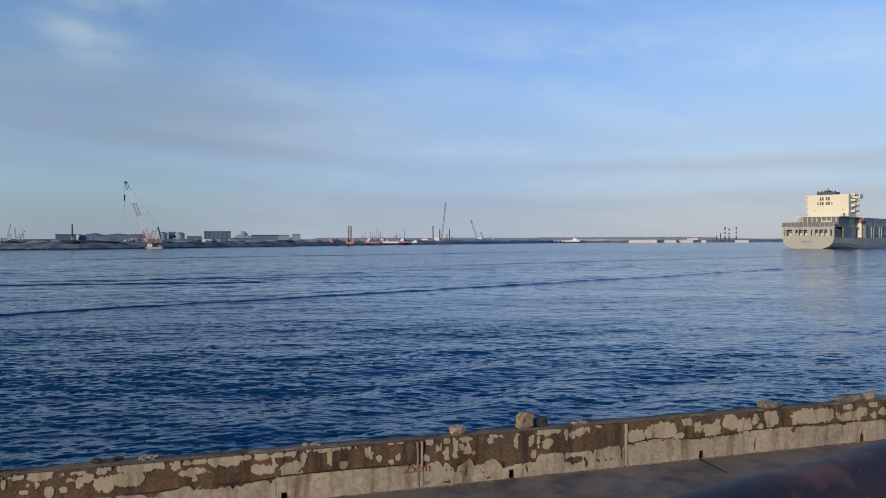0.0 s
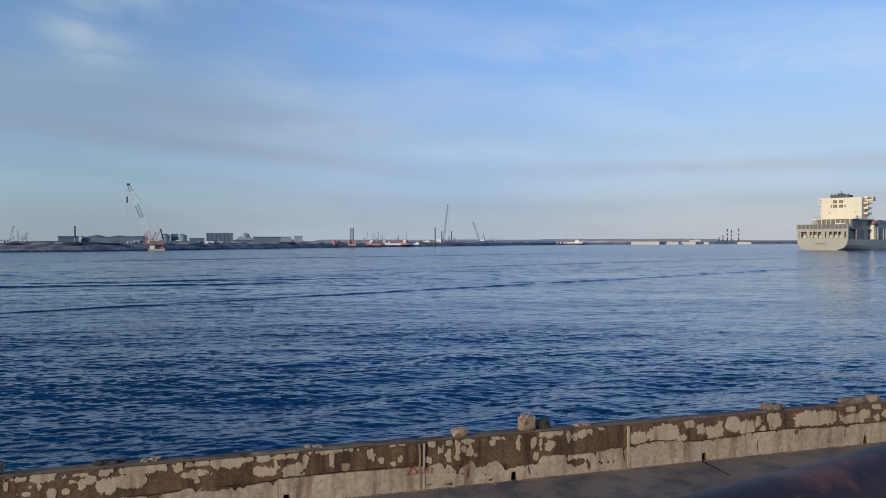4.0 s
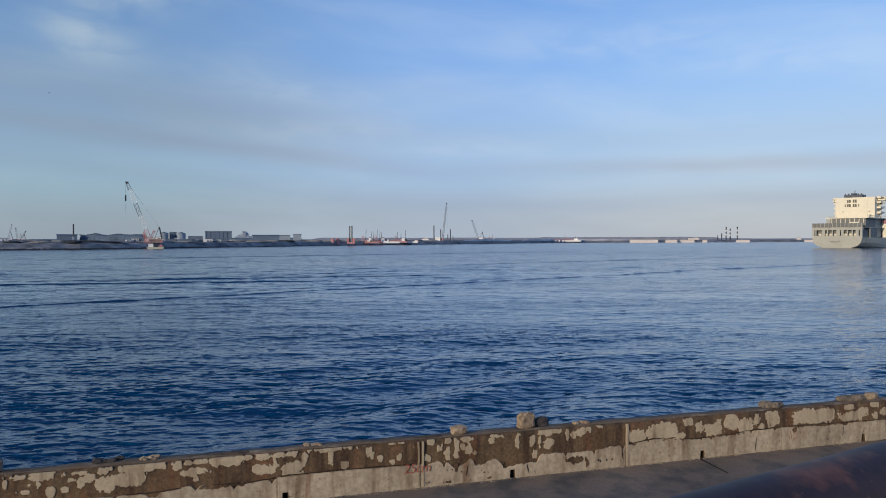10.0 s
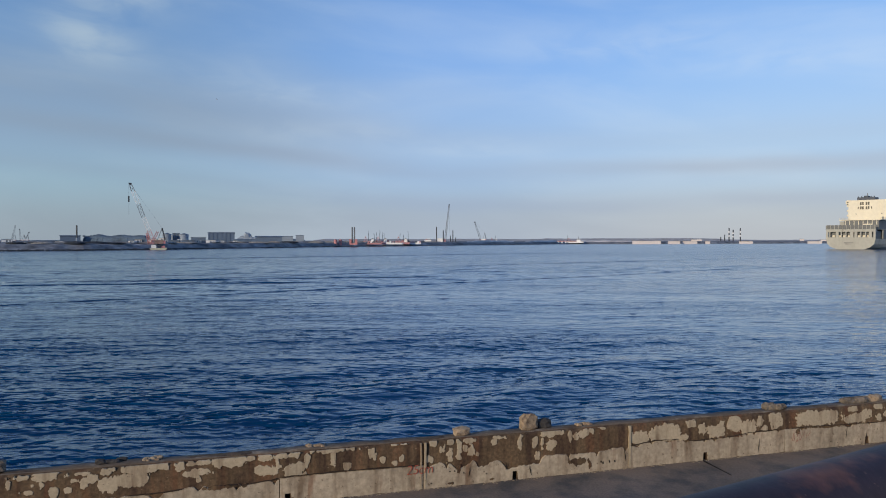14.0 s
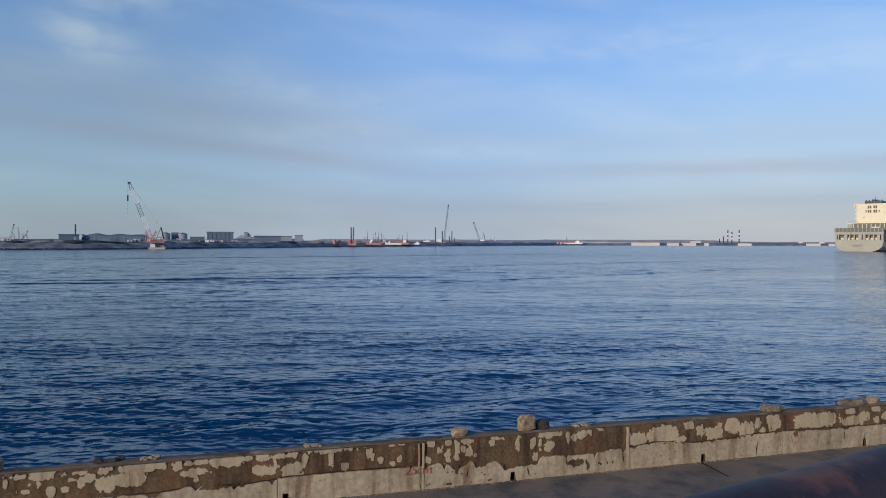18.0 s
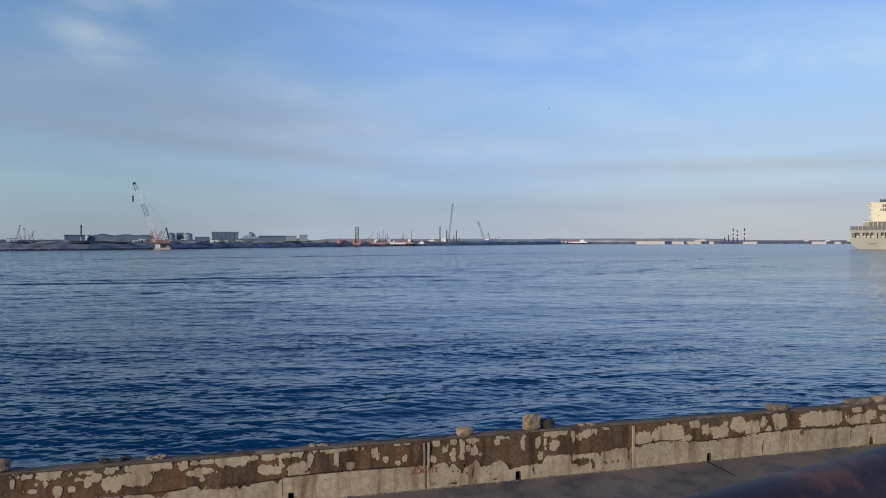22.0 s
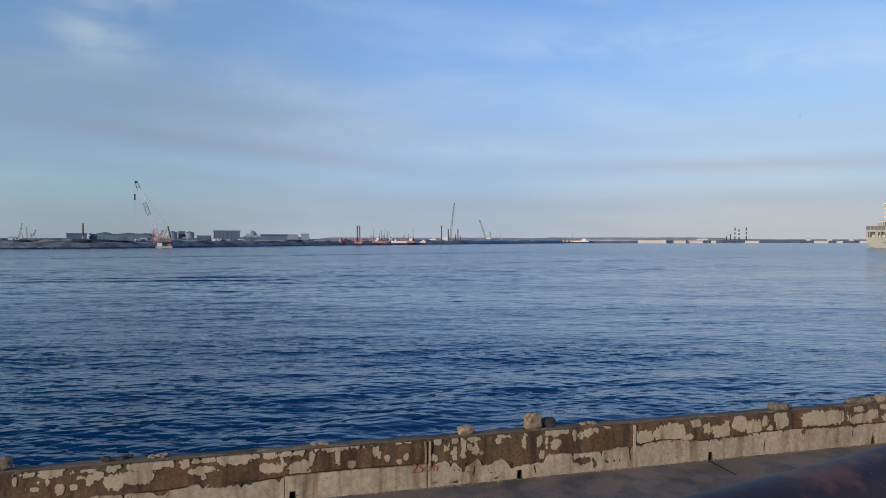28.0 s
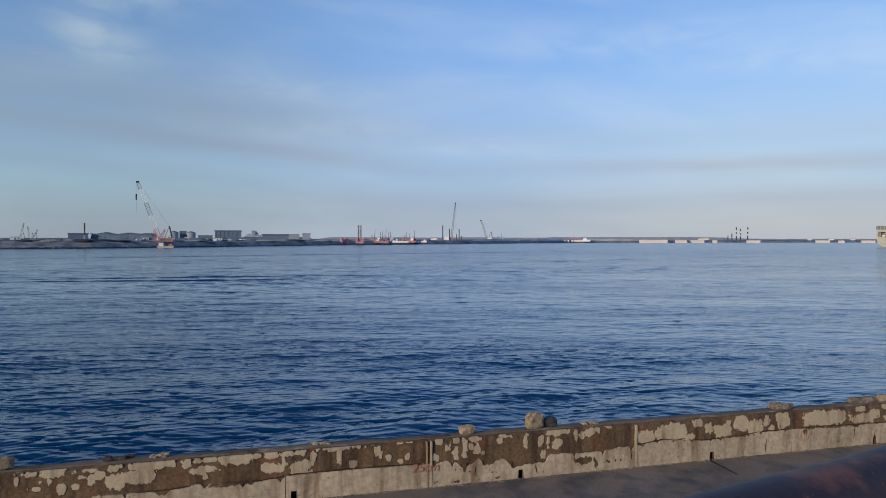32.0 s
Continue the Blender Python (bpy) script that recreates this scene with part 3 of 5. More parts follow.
# joints between the bays: two thin ribs of pale filler
for s, off, wide in ((SEAMS[3], -0.035, 0.022), (SEAMS[3], 0.034, 0.03), (SEAMS[4], 0.03, 0.04)):
    bm = bmesh.new()
    stations = spread(0.02, WALL_HEIGHT - 0.03, 0.05)
    ring = [[bm.verts.new((s + off + dx + 0.008 * noise.noise(Vector((z * 9, s, off * 40))), y, z)) for dx, y in ((-wide / 2, 0.01), (-wide / 2, -0.0245), (wide / 2, -0.0245), (wide / 2, 0.01))] for z in stations]
    for p, q in zip(ring, ring[1:]):
        for i in range(3):
            bm.faces.new((p[i], p[i + 1], q[i + 1], q[i]))
    bm.faces.new(ring[-1])
    part("joint_filler", bm, PLASTER, sea_wall)

# dark raised strips for the shadow line and gap between the lower plaster and the coat above it, wide and narrow by
# turns
for a, b in ((-4.6, -3.9), (-3.3, -2.6), (-2.52, -0.5), (3.3, 4.2), (4.4, 6.3), (6.6, 8.6)):
    bm = bmesh.new()
    last = None
    for s in spread(a, b, 0.025):
        wide = 0.010 * max(0.05, 0.5 + 0.9 * noise.noise(Vector((s * 3.1, 6, 2))) + 0.5 * noise.noise(Vector((s * 14, 2, 2))))
        z = skirt_top(s) + 0.012 + 0.010 * noise.noise(Vector((s * 7, 8, 3)))
        pair = [bm.verts.new((s, -0.0235, z - wide)), bm.verts.new((s, -0.0235, z + wide)), bm.verts.new((s, 0.01, z + wide)), bm.verts.new((s, 0.01, z - wide))]
        if last:
            for i in range(4):
                bm.faces.new((last[i], last[(i + 1) % 4], pair[(i + 1) % 4], pair[i]))
        else:
            bm.faces.new(pair[::-1])
        last = pair
    bm.faces.new(last)
    part("open_joint", bm, GAP_SHADE, sea_wall, "dark strip for the shadow line in the ledge gap")

# cracks and chips in the lower plaster
for s, z, tall, lean in ((5.87, 0.17, 0.26, 0.02), (7.85, 0.26, 0.24, 0.03), (0.36, 0.20, 0.16, 0.03), (1.43, 0.14, 0.16, -0.03), (0.99, 0.24, 0.12, 0.02), (3.17, 0.22, 0.2, -0.03), (8.34, 0.15, 0.18, 0.0)):
    bm = bmesh.new()
    last = None
    for i in range(9):
        zz = z - tall / 2 + tall * i / 8
        x = s + lean * i / 8 + 0.012 * noise.noise(Vector((zz * 25, s, 1)))
        wide = 0.010 * (1 - abs(i - 4) / 5)
        pair = [bm.verts.new((x - wide, -0.0225, zz)), bm.verts.new((x + wide, -0.0225, zz))]
        if last:
            bm.faces.new((last[0], last[1], pair[1], pair[0]))
        last = pair
    part("crack", bm, DARK, sea_wall, "dark crack")
for i, (s, z) in enumerate(((2.70, 0.16), (2.74, 0.14), (2.86, 0.15), (2.96, 0.15), (0.05, 0.24), (0.13, 0.24), (0.28, 0.20), (0.06, 0.06), (0.66, 0.15), (7.5, 0.12), (8.2, 0.1), (-0.25, 0.08))):
    bm = bmesh.new()
    lump(bm, (s, -0.019, z), (0.028, 0.010, 0.05 if i < 4 else 0.025), i + 3, 0.3, 1)
    part("chip", bm, DARK, sea_wall, "dark chipped hole")
# places where the lower plaster has broken away down to the brown coat
for i, (s, z, w, h) in enumerate(((2.27, 0.20, 0.30, 0.12), (2.5, 0.13, 0.06, 0.14), (0.20, 0.27, 0.05, 0.12), (6.75, 0.36, 0.10, 0.12), (5.2, 0.38, 0.5, 0.03), (7.6, 0.405, 1.3, 0.03), (-3.3, 0.33, 0.5, 0.04), (0.75, 0.05, 0.10, 0.05), (0.05, 0.05, 0.07, 0.03))):
    make_patch(s, z, w, h, i + 60, RENDER_COAT, -0.0215, "bare_spot")


def painted_text(words, s, z, size, parent):
    curve = bpy.data.curves.new("marking", "FONT")
    curve.body, curve.size, curve.shear, curve.space_character = words, size, 0.15, 0.92
    curve.align_x, curve.align_y = "CENTER", "CENTER"
    curve.offset, curve.extrude = -0.004, 0.002
    temp = new("marking", curve)
    me = bpy.data.meshes.new_from_object(temp.evaluated_get(bpy.context.evaluated_depsgraph_get()))
    bpy.data.objects.remove(temp)
    me.materials.clear()
    me.materials.append(RED_PAINT)
    ob = new("painted_marking", me)
    ob.parent = parent
    ob.matrix_basis = pose(s, -0.0285, z, 90, 0, 0)
    return tagged(ob, "faded red hand-painted marking")


painted_text("25cm", -0.44, 0.315, 0.21, sea_wall)
for i, tall in enumerate((0.14, 0.19, 0.10, 0.16, 0.12, 0.08, 0.11, 0.06, 0.07, 0.05, 0.09, 0.07)):
    s, z = 6.62 + 0.05 * (i % 8) + 0.02 * (i // 8), 0.27 + 0.022 * (i % 3) - 0.09 * (i // 8)
    lean = (0.03, -0.02, 0.04, 0.0, -0.03, 0.02, 0.03, 0.05, -0.05)[i % 9]
    bm = bmesh.new()
    tube(bm, (s, -0.0215, z - tall / 2), (s + lean, -0.0215, z + tall / 2), 0.0045, 0.003, 4)
    part("marking_bar", bm, FADED_PAINT, sea_wall, "faded red paint stroke")

# crumbs of plaster along the foot of the wall
bm = bmesh.new()
rng = random.Random(11)
for i in range(700):
    s = rng.uniform(-6.5, 10)
    size = rng.uniform(0.006, 0.022)
    if noise.noise(Vector((s * 1.3, 1, 1))) > -0.15:
        lump(bm, (s, -0.03 - abs(rng.gauss(0, 0.022)), size * 0.22), (size * 1.5, size, size * 0.6), i, 0.3, 1)
crumbs = new("plaster_crumbs", mesh_of("plaster_crumbs", bm, PLASTER))
crumbs.matrix_basis = WALL_POSE
tagged(crumbs, "pale plaster crumbs along the foot of the wall", "rubble", kind="stuff")

# drain channel cut across the walkway
bm = bmesh.new()
tube(bm, (4.7, -0.03, -0.004), (4.67, -0.80, -0.008), 0.018, 0.010, 6)
ob = new("drain_channel", mesh_of("drain_channel", bm, DARK))
ob.matrix_basis = WALL_POSE
tagged(ob, "narrow dark drain channel in the asphalt", "drain", kind="structure")


def make_rock(s, back, w, d, h, seed, material, label, square=0.55, sink=0.12):
    bm = bmesh.new()
    lump(bm, (0, 0, h * (0.5 - sink)), (w, d, h), seed, 0.26, 2, square)
    me = mesh_of("stone", bm, material)
    ob = new("stone", me)
    low = min(v.co.z for v in me.vertices)
    ob.matrix_basis = WALL_POSE @ pose(s, back, WALL_HEIGHT + 0.004 - low - 0.02, 0, 0, (seed * 37) % 24 - 12)
    return tagged(ob, label, "stone", "stones on the sea wall")


def make_heap(s, back, w, d, h, seed, material, label, pieces=9):
    r = random.Random(seed)
    t = thing("stone_heap", WALL_POSE @ pose(s, back, WALL_HEIGHT + 0.004), label, "stone heap", "stone heaps on the sea wall")
    for k in range(pieces):
        q = r.uniform(0.16, 0.36)
        bm = bmesh.new()
        lump(bm, (r.uniform(-0.4, 0.4) * w, r.uniform(-0.35, 0.35) * d, h * q * 0.8), (w * q, d * q * 1.3, h * q * 1.9), seed + k, 0.3, 2, 0.4)
        part("stone_chip", bm, material, t)
    return t


make_rock(1.45, 0.15, 0.33, 0.2, 0.31, 3, STONE, "squarish brown stone standing on the sea wall", 0.95, 0.05)
# added lump, coloured near black as the shaded side of the squarish stone
make_rock(1.74, 0.20, 0.30, 0.17, 0.19, 8, DARK_AND_SHADE_STONE, "added dark lump for the squarish stone's shaded side", 0.9, 0.05)
make_rock(0.30, 0.15, 0.32, 0.2, 0.16, 5, STONE, "low brown stone lying on the sea wall", 0.85)
make_heap(-2.0, 0.15, 0.32, 0.14, 0.08, 12, STONE, "small heap of pale stone chips", pieces=18)
make_heap(-4.3, 0.15, 0.28, 0.15, 0.09, 21, STONE, "small heap of pale stone chips", pieces=18)
make_heap(-4.85, 0.17, 0.38, 0.15, 0.11, 31, DARK_AND_SHADE_STONE, "low heap of dark stone chips", pieces=18)
make_heap(2.45, 0.15, 0.3, 0.14, 0.09, 44, STONE, "small heap of pale stone chips", pieces=18)
make_heap(6.34, 0.16, 0.56, 0.2, 0.20, 16, MID_STONE, "low heap of grey-brown rubble on the sea wall", pieces=22)
make_rock(8.72, 0.16, 0.36, 0.2, 0.16, 27, STONE, "pale brown stone lying on the sea wall", 0.5)
make_heap(8.35, 0.17, 0.9, 0.2, 0.19, 33, MID_STONE, "long low heap of pale brown rubble", pieces=30)
make_rock(-6.24, 0.16, 0.22, 0.18, 0.21, 38, MID_STONE, "squarish brown stone standing on the sea wall", 0.8, 0.05)


def make_terrace():
    """The raised terrace on which the camera stands, with its pipe rail."""
    m = pose(0.365, 0.602, 4.15, 0, 0, 30.5)
    t = thing("terrace", m, "raised concrete terrace above the walkway", "terrace", kind="structure")
    part("terrace_floor", boxed(-14, 14, -7, 0.14, -0.28, 0.0, 0.015), CONCRETE, t)
    part("terrace_wall", boxed(-14, 14, -6.9, 0.04, -2.55, -0.282), CONCRETE, t)
    rail = thing("pipe_railing", m, "dark red-brown painted steel pipe railing with rust", "railing")
    z = 1.136
    bm = bmesh.new()
    n, stations = 40, spread(-8, 8, 0.05)
    rings = []
    for x in stations:
        k = 1 + 0.006 * noise.noise(Vector((x * 5, 0, 0)))
        rings.append([bm.verts.new((x, 0.035 * k * math.cos(2 * math.pi * i / n), z + 0.035 * k * math.sin(2 * math.pi * i / n))) for i in range(n)])
    for a, b in zip(rings, rings[1:]):
        for i in range(n):
            bm.faces.new((a[i], a[(i + 1) % n], b[(i + 1) % n], b[i]))
    part("top_rail", bm, RAIL_PAINT, rail, smooth=True)
    for x in (-6.5, -4.5, -2.5, -0.8, 1.2, 3.2, 5.2, 7.2):
        part("post", tubed((x, 0, 0), (x, 0, z - 0.01), 0.026, n=12), RAIL_PAINT, rail, smooth=True)
    part("lower_rail", tubed((-8, 0, 0.55), (8, 0, 0.55), 0.02, n=12), RAIL_PAINT, rail, smooth=True)


make_terrace()

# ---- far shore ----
# land, walls, roofs, windows and leaves hold distance haze in their blued colours
HAZY_LAND = mat("hazy_far_land", (0.225, 0.235, 0.255), 0.95, vary=0.4, grain=0.25, coarse=0.035, bump=0, stain=(0.085, 0.10, 0.13), stain_at=0.52)
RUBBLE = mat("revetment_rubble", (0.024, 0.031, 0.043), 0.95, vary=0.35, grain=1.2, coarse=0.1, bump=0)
HAZY_WALL = mat("hazy_grey_wall", (0.125, 0.175, 0.25), 0.9, vary=0.12, grain=0.8, coarse=0.08, bump=0, each=0.1)
HAZY_PALE = mat("hazy_pale_wall", (0.26, 0.31, 0.375), 0.9, vary=0.12, grain=0.8, coarse=0.08, bump=0, each=0.08)
HAZY_ROOF = mat("hazy_dark_roof", (0.115, 0.16, 0.225), 0.8, vary=0.15, grain=0.8, coarse=0.08, bump=0)
HAZY_GLASS = mat("hazy_window", (0.11, 0.135, 0.17), 0.3, vary=0.1, bump=0)
HAZY_LEAF = mat("hazy_foliage", (0.092, 0.135, 0.19), 0.95, vary=0.3, grain=0.6, coarse=0.1, bump=0)
QUAY_PALE = mat("pale_quay_block", (0.60, 0.56, 0.56), 0.9, vary=0.1, grain=0.5, coarse=0.06, bump=0, each=0.06)
STEEL_DARK = mat("dark_steel", (0.038, 0.046, 0.06), 0.6, metal=0.2, vary=0.2, grain=1.5, coarse=0.2, bump=0)
STEEL_GREY = mat("grey_steel", (0.15, 0.165, 0.185), 0.6, metal=0.1, vary=0.2, grain=1.5, coarse=0.2, bump=0)
WHITE = mat("white_paint", (0.80, 0.80, 0.79), 0.6, vary=0.08, grain=1.0, coarse=0.15, bump=0, stain=(0.55, 0.45, 0.36), stain_at=0.68, streaks=True)
# red paled towards pink, with distance haze in the colour
RED = mat("red_paint", (0.52, 0.23, 0.235), 0.65, vary=0.18, grain=1.0, coarse=0.2, bump=0, stain=(0.40, 0.15, 0.15), stain_at=0.6)
ORANGE = mat("orange_paint", (0.45, 0.23, 0.24), 0.65, vary=0.15, grain=1.0, coarse=0.2, bump=0)
RUST = mat("rusty_brown_steel", (0.26, 0.17, 0.15), 0.75, vary=0.3, grain=1.0, coarse=0.3, bump=0, stain=(0.40, 0.33, 0.26), stain_at=0.55)
YELLOW = mat("faded_yellow_paint", (0.50, 0.49, 0.36), 0.65, vary=0.15, grain=1.0, coarse=0.2, bump=0)
SOIL = mat("dredged_soil", (0.24, 0.235, 0.235), 0.98, vary=0.35, grain=0.8, coarse=0.12, bump=0)

# waterline of the far bank
BANK = ((-700, 140), (-420, 255), (-300, 304), (-218, 349), (-190, 370), (-168, 411), (-144, 469), (-94, 590), (-45, 670), (67, 852), (177, 1030), (270, 1060), (409, 1150), (596, 1255), (900, 1430), (1900, 1900))


def bank_point(t):
    """A place on the far waterline: t counts the corners of BANK."""
    i = min(int(t), len(BANK) - 2)
    a, b = Vector(BANK[i]), Vector(BANK[i + 1])
    return a.lerp(b, t - i)


def make_far_bank():
    bm = bmesh.new()
    rows = []
    n = 10
    for k in range((len(BANK) - 1) * n + 1):
        t = k / n
        p = bank_point(t)
        wig = 2.5 * noise.noise(Vector((t * 3, 0, 0)))
        back = p.normalized()
        q = lambda d, z: bm.verts.new((p.x + back.x * (d + wig), p.y + back.y * (d + wig), z))
        h = 3.6 + 0.5 * noise.noise(Vector((t * 5, 4, 0)))
        rows.append([q(0, -1.5), q(2, 0.3), q(8, h * 0.8), q(13, h), q(45, 4.0), q(160, 4.1), q(900, 4.2), q(2600, 4.3)])
    for a, b in zip(rows, rows[1:]):
        for i in range(7):
            bm.faces.new((a[i], a[i + 1], b[i + 1], b[i]))
    ob = new("far_bank", mesh_of("far_bank", bm, HAZY_LAND))
    tagged(ob, "low bare far bank with a rubble edge", "bank", kind="structure")
    bm = bmesh.new()
    r = random.Random(4)
    for i in range(1500):
        t = 2.2 + 8.2 * r.random() ** 1.2
        p = bank_point(t)
        back = p.normalized()
        d = r.uniform(-0.8, 2.4)
        s = r.uniform(0.35, 0.8)
        lump(bm, (p.x + back.x * d, p.y + back.y * d, 0.15 + max(d, 0) * 0.2), (s * 1.6, s * 1.3, s), i, 0.3, 1)
    ob = new("rubble_edge", mesh_of("rubble_edge", bm, RUBBLE))
    tagged(ob, "dark rubble stones along the far waterline", "rubble", kind="stuff")


make_far_bank()


def far(b, depth, z=4.0, turn=0.0):
    """A pose at a bearing (sideways per forward metre) and a forward distance; turned to face the near shore."""
    return pose(b * depth, depth, z, 0, 0, -math.degrees(math.atan(b)) + turn)


def make_block(b, depth, w, d, h, label, material, roof=None, bays=0, storeys=0, gable=0.0, turn=0.0, z=4.0, parapet=0.6):
    t = thing("far_building", far(b, depth, z, turn), label, "building", "buildings on the far bank")
    part("wall", boxed(-w / 2, w / 2, 0, d, -0.3, h), material, t)
    bm = bmesh.new()
    if gable:
        v = [bm.verts.new(c) for c in ((-w / 2 - 0.5, -0.6, h), (w / 2 + 0.5, -0.6, h), (w / 2 + 0.5, d + 0.6, h), (-w / 2 - 0.5, d + 0.6, h), (-w / 2 - 0.5, d / 2, h + gable), (w / 2 + 0.5, d / 2, h + gable))]
        for q in ((0, 1, 5, 4), (2, 3, 4, 5), (0, 4, 3), (1, 2, 5), (0, 3, 2, 1)):
            bm.faces.new([v[i] for i in q])
    else:
        box(bm, -w / 2 - 0.4, w / 2 + 0.4, -0.4, d + 0.4, h, h + parapet)
    part("roof", bm, roof or HAZY_ROOF, t)
    for s in range(storeys):
        for k in range(bays):
            x = -w / 2 + w * (k + 0.5) / bays
            zz = h * (s + 0.35) / storeys
            wx, wh = w / bays * 0.28, h / storeys * 0.4
            pane = part("window", boxed(x - wx, x + wx, -0.08, 0.1, zz, zz + wh), HAZY_GLASS, t)
            part("window_sill", boxed(x - wx - 0.1, x + wx + 0.1, -0.22, -0.081, zz - 0.2, zz - 0.02), HAZY_ROOF, pane)
    return t


make_block(-0.532, 700, 18, 12, 5.6, "dark haze-blue shed with a shallow roof behind the bank", HAZY_WALL, gable=0.9)
hangar = make_block(-0.3180, 700, 25, 20, 8.3, "large haze-blue hangar with a dark roof edge", HAZY_WALL, parapet=1.2)
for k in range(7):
    part("pilaster", boxed(-12.2 + 4.0 * k, -11.7 + 4.0 * k, -0.35, 0.0, -0.2, 8.2), HAZY_WALL, hangar)
make_block(-0.251, 760, 28, 16, 5.0, "long low haze-blue shed", HAZY_WALL, gable=1.2)
make_block(-0.226, 900, 16, 14, 6.2, "pale low block on the far bank", HAZY_PALE)
make_block(-0.207, 900, 10, 12, 7.4, "pale low block on the far bank", HAZY_PALE)
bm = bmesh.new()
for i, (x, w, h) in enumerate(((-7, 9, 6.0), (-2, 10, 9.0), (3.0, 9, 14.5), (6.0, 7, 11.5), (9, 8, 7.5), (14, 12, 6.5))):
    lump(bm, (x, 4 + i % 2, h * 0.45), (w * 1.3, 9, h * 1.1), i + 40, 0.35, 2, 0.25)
ob = new("stockpile", mesh_of("stockpile", bm, HAZY_PALE))
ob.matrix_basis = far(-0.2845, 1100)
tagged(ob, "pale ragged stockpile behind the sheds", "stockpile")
make_block(-0.3505, 720, 14, 12, 4.0, "low grey shed beside the hangar", HAZY_WALL)
make_block(-0.382, 760, 7, 7, 8.6, "tall grey block between the silos", HAZY_WALL, bays=2, storeys=3)
make_block(-0.4285, 730, 12, 12, 4.6, "low haze-blue shed behind the crane", HAZY_WALL, gable=0.8)


def make_silo(b, depth, r, h):
    t = thing("silo", far(b, depth), "round pale grey storage silo", "silo", "silos on the far bank")
    part("shell", tubed((0, 0, -0.2), (0, 0, h), r, n=20), HAZY_PALE, t, smooth=False)
    part("roof", tubed((0, 0, h), (0, 0, h + r * 0.3), r * 1.02, r * 0.15, n=20), HAZY_WALL, t)


make_silo(-0.395, 750, 4.4, 7.9)
make_silo(-0.386, 770, 2.6, 7.6)
make_silo(-0.371, 760, 4.8, 7.6)


def make_tree_row(b0, b1, depth, low, high, seed, count):
    """A far belt of dense wood: a lumpy canopy with ragged clumps standing out of its crest."""
    bm = bmesh.new()
    r = random.Random(seed)

    def crest(b):
        return low + (high - low) * (0.5 + 0.9 * noise.noise(Vector((b * 60, seed, 0))))

    rows = []
    for b in spread(b0, b1, 0.7 / depth):
        h = crest(b) * min(1.0, 0.55 + (b - b0) * depth / 6, 0.55 + (b1 - b) * depth / 6)
        row = []
        for d, k in ((-9, -0.1), (-8.5, 0.3), (-8, 0.5), (-7, 0.68), (-5.5, 0.82), (-3.5, 0.92), (0, 1.0), (5, 0.9), (12, -0.1)):
            x = b * (depth + d)
            p = Vector((x * 0.9, d * 0.7, k * h * 0.9 + seed))
            q = 0.55 * noise.noise(p) + 0.35 * noise.noise(p * 2.3)
            row.append(bm.verts.new((x + 0.3 * q, depth + d + 1.2 * q, 4.0 + k * h + (0.7 * q if k > 0 else 0))))
        rows.append(row)
    for p, q in zip(rows, rows[1:]):
        for i in range(8):
            bm.faces.new((p[i], p[i + 1], q[i + 1], q[i]))
    for i in range(count):
        b = r.uniform(b0, b1)
        size = r.uniform(0.5, 1.3)
        lump(bm, (b * depth, depth + r.uniform(-4, 3), 4.0 + crest(b) * r.uniform(0.9, 1.02) - size * 0.25), (size * 1.6, size * 1.3, size), i, 0.5, 1, 0.0)
    ob = new("tree_belt", mesh_of("tree_belt", bm, HAZY_LEAF))
    tagged(ob, "far dark haze-blue belt of trees behind the bank", "trees", kind="stuff")


make_tree_row(-0.514, -0.422, 720, 5.6, 7.2, 3, 260)
make_tree_row(-0.30, -0.20, 980, 2.5, 4.2, 9, 120)
make_tree_row(-0.64, -0.52, 800, 0.8, 1.9, 23, 90)

# sand paled towards grey: the haze over the ridge is put into its colour
HAZY_DUNE = mat("hazy_sandy_ridge", (0.40, 0.395, 0.41), 0.98, vary=0.2, grain=0.2, coarse=0.03, bump=0, stain=(0.29, 0.29, 0.315), stain_at=0.54)


def make_ridge(b0, b1, depth, low, high, seed):
    """A long low sand ridge far behind the bank, with scrub on its crest."""
    bm = bmesh.new()
    rows = []
    for b in spread(b0, b1, 0.0012):
        ends = min(1.0, (b - b0) / 0.02, (b1 - b) / 0.02)
        h = low + (high - low) * (0.5 + 0.7 * noise.noise(Vector((b * 14, seed, 0)))) + 0.35 * noise.noise(Vector((b * 90, seed, 2))) + 0.2 * noise.noise(Vector((b * 300, seed, 5)))
        h *= ends ** 0.6 if ends > 0 else 0.0
        rows.append([bm.verts.new((b * (depth + d), depth + d, 4.0 + k * h)) for d, k in ((-30, -0.05), (-14, 0.45), (-4, 0.9), (2, 1.0), (12, 0.85), (40, 0.0))])
    for p, q in zip(rows, rows[1:]):
        for i in range(5):
            bm.faces.new((p[i], p[i + 1], q[i + 1], q[i]))
    ob = new("sand_ridge", mesh_of("sand_ridge", bm, HAZY_DUNE, True))
    tagged(ob, "long low haze-grey sand ridge far behind the bank", "ridge", kind="structure")


make_ridge(-0.19, 0.16, 1500, 3.8, 4.8, 13)
make_ridge(0.12, 0.40, 1750, 5.6, 7.2, 17)
make_ridge(0.36, 0.78, 2100, 2.6, 4.6, 19)
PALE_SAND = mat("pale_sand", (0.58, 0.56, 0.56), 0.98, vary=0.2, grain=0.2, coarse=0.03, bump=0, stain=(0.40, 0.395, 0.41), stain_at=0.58)


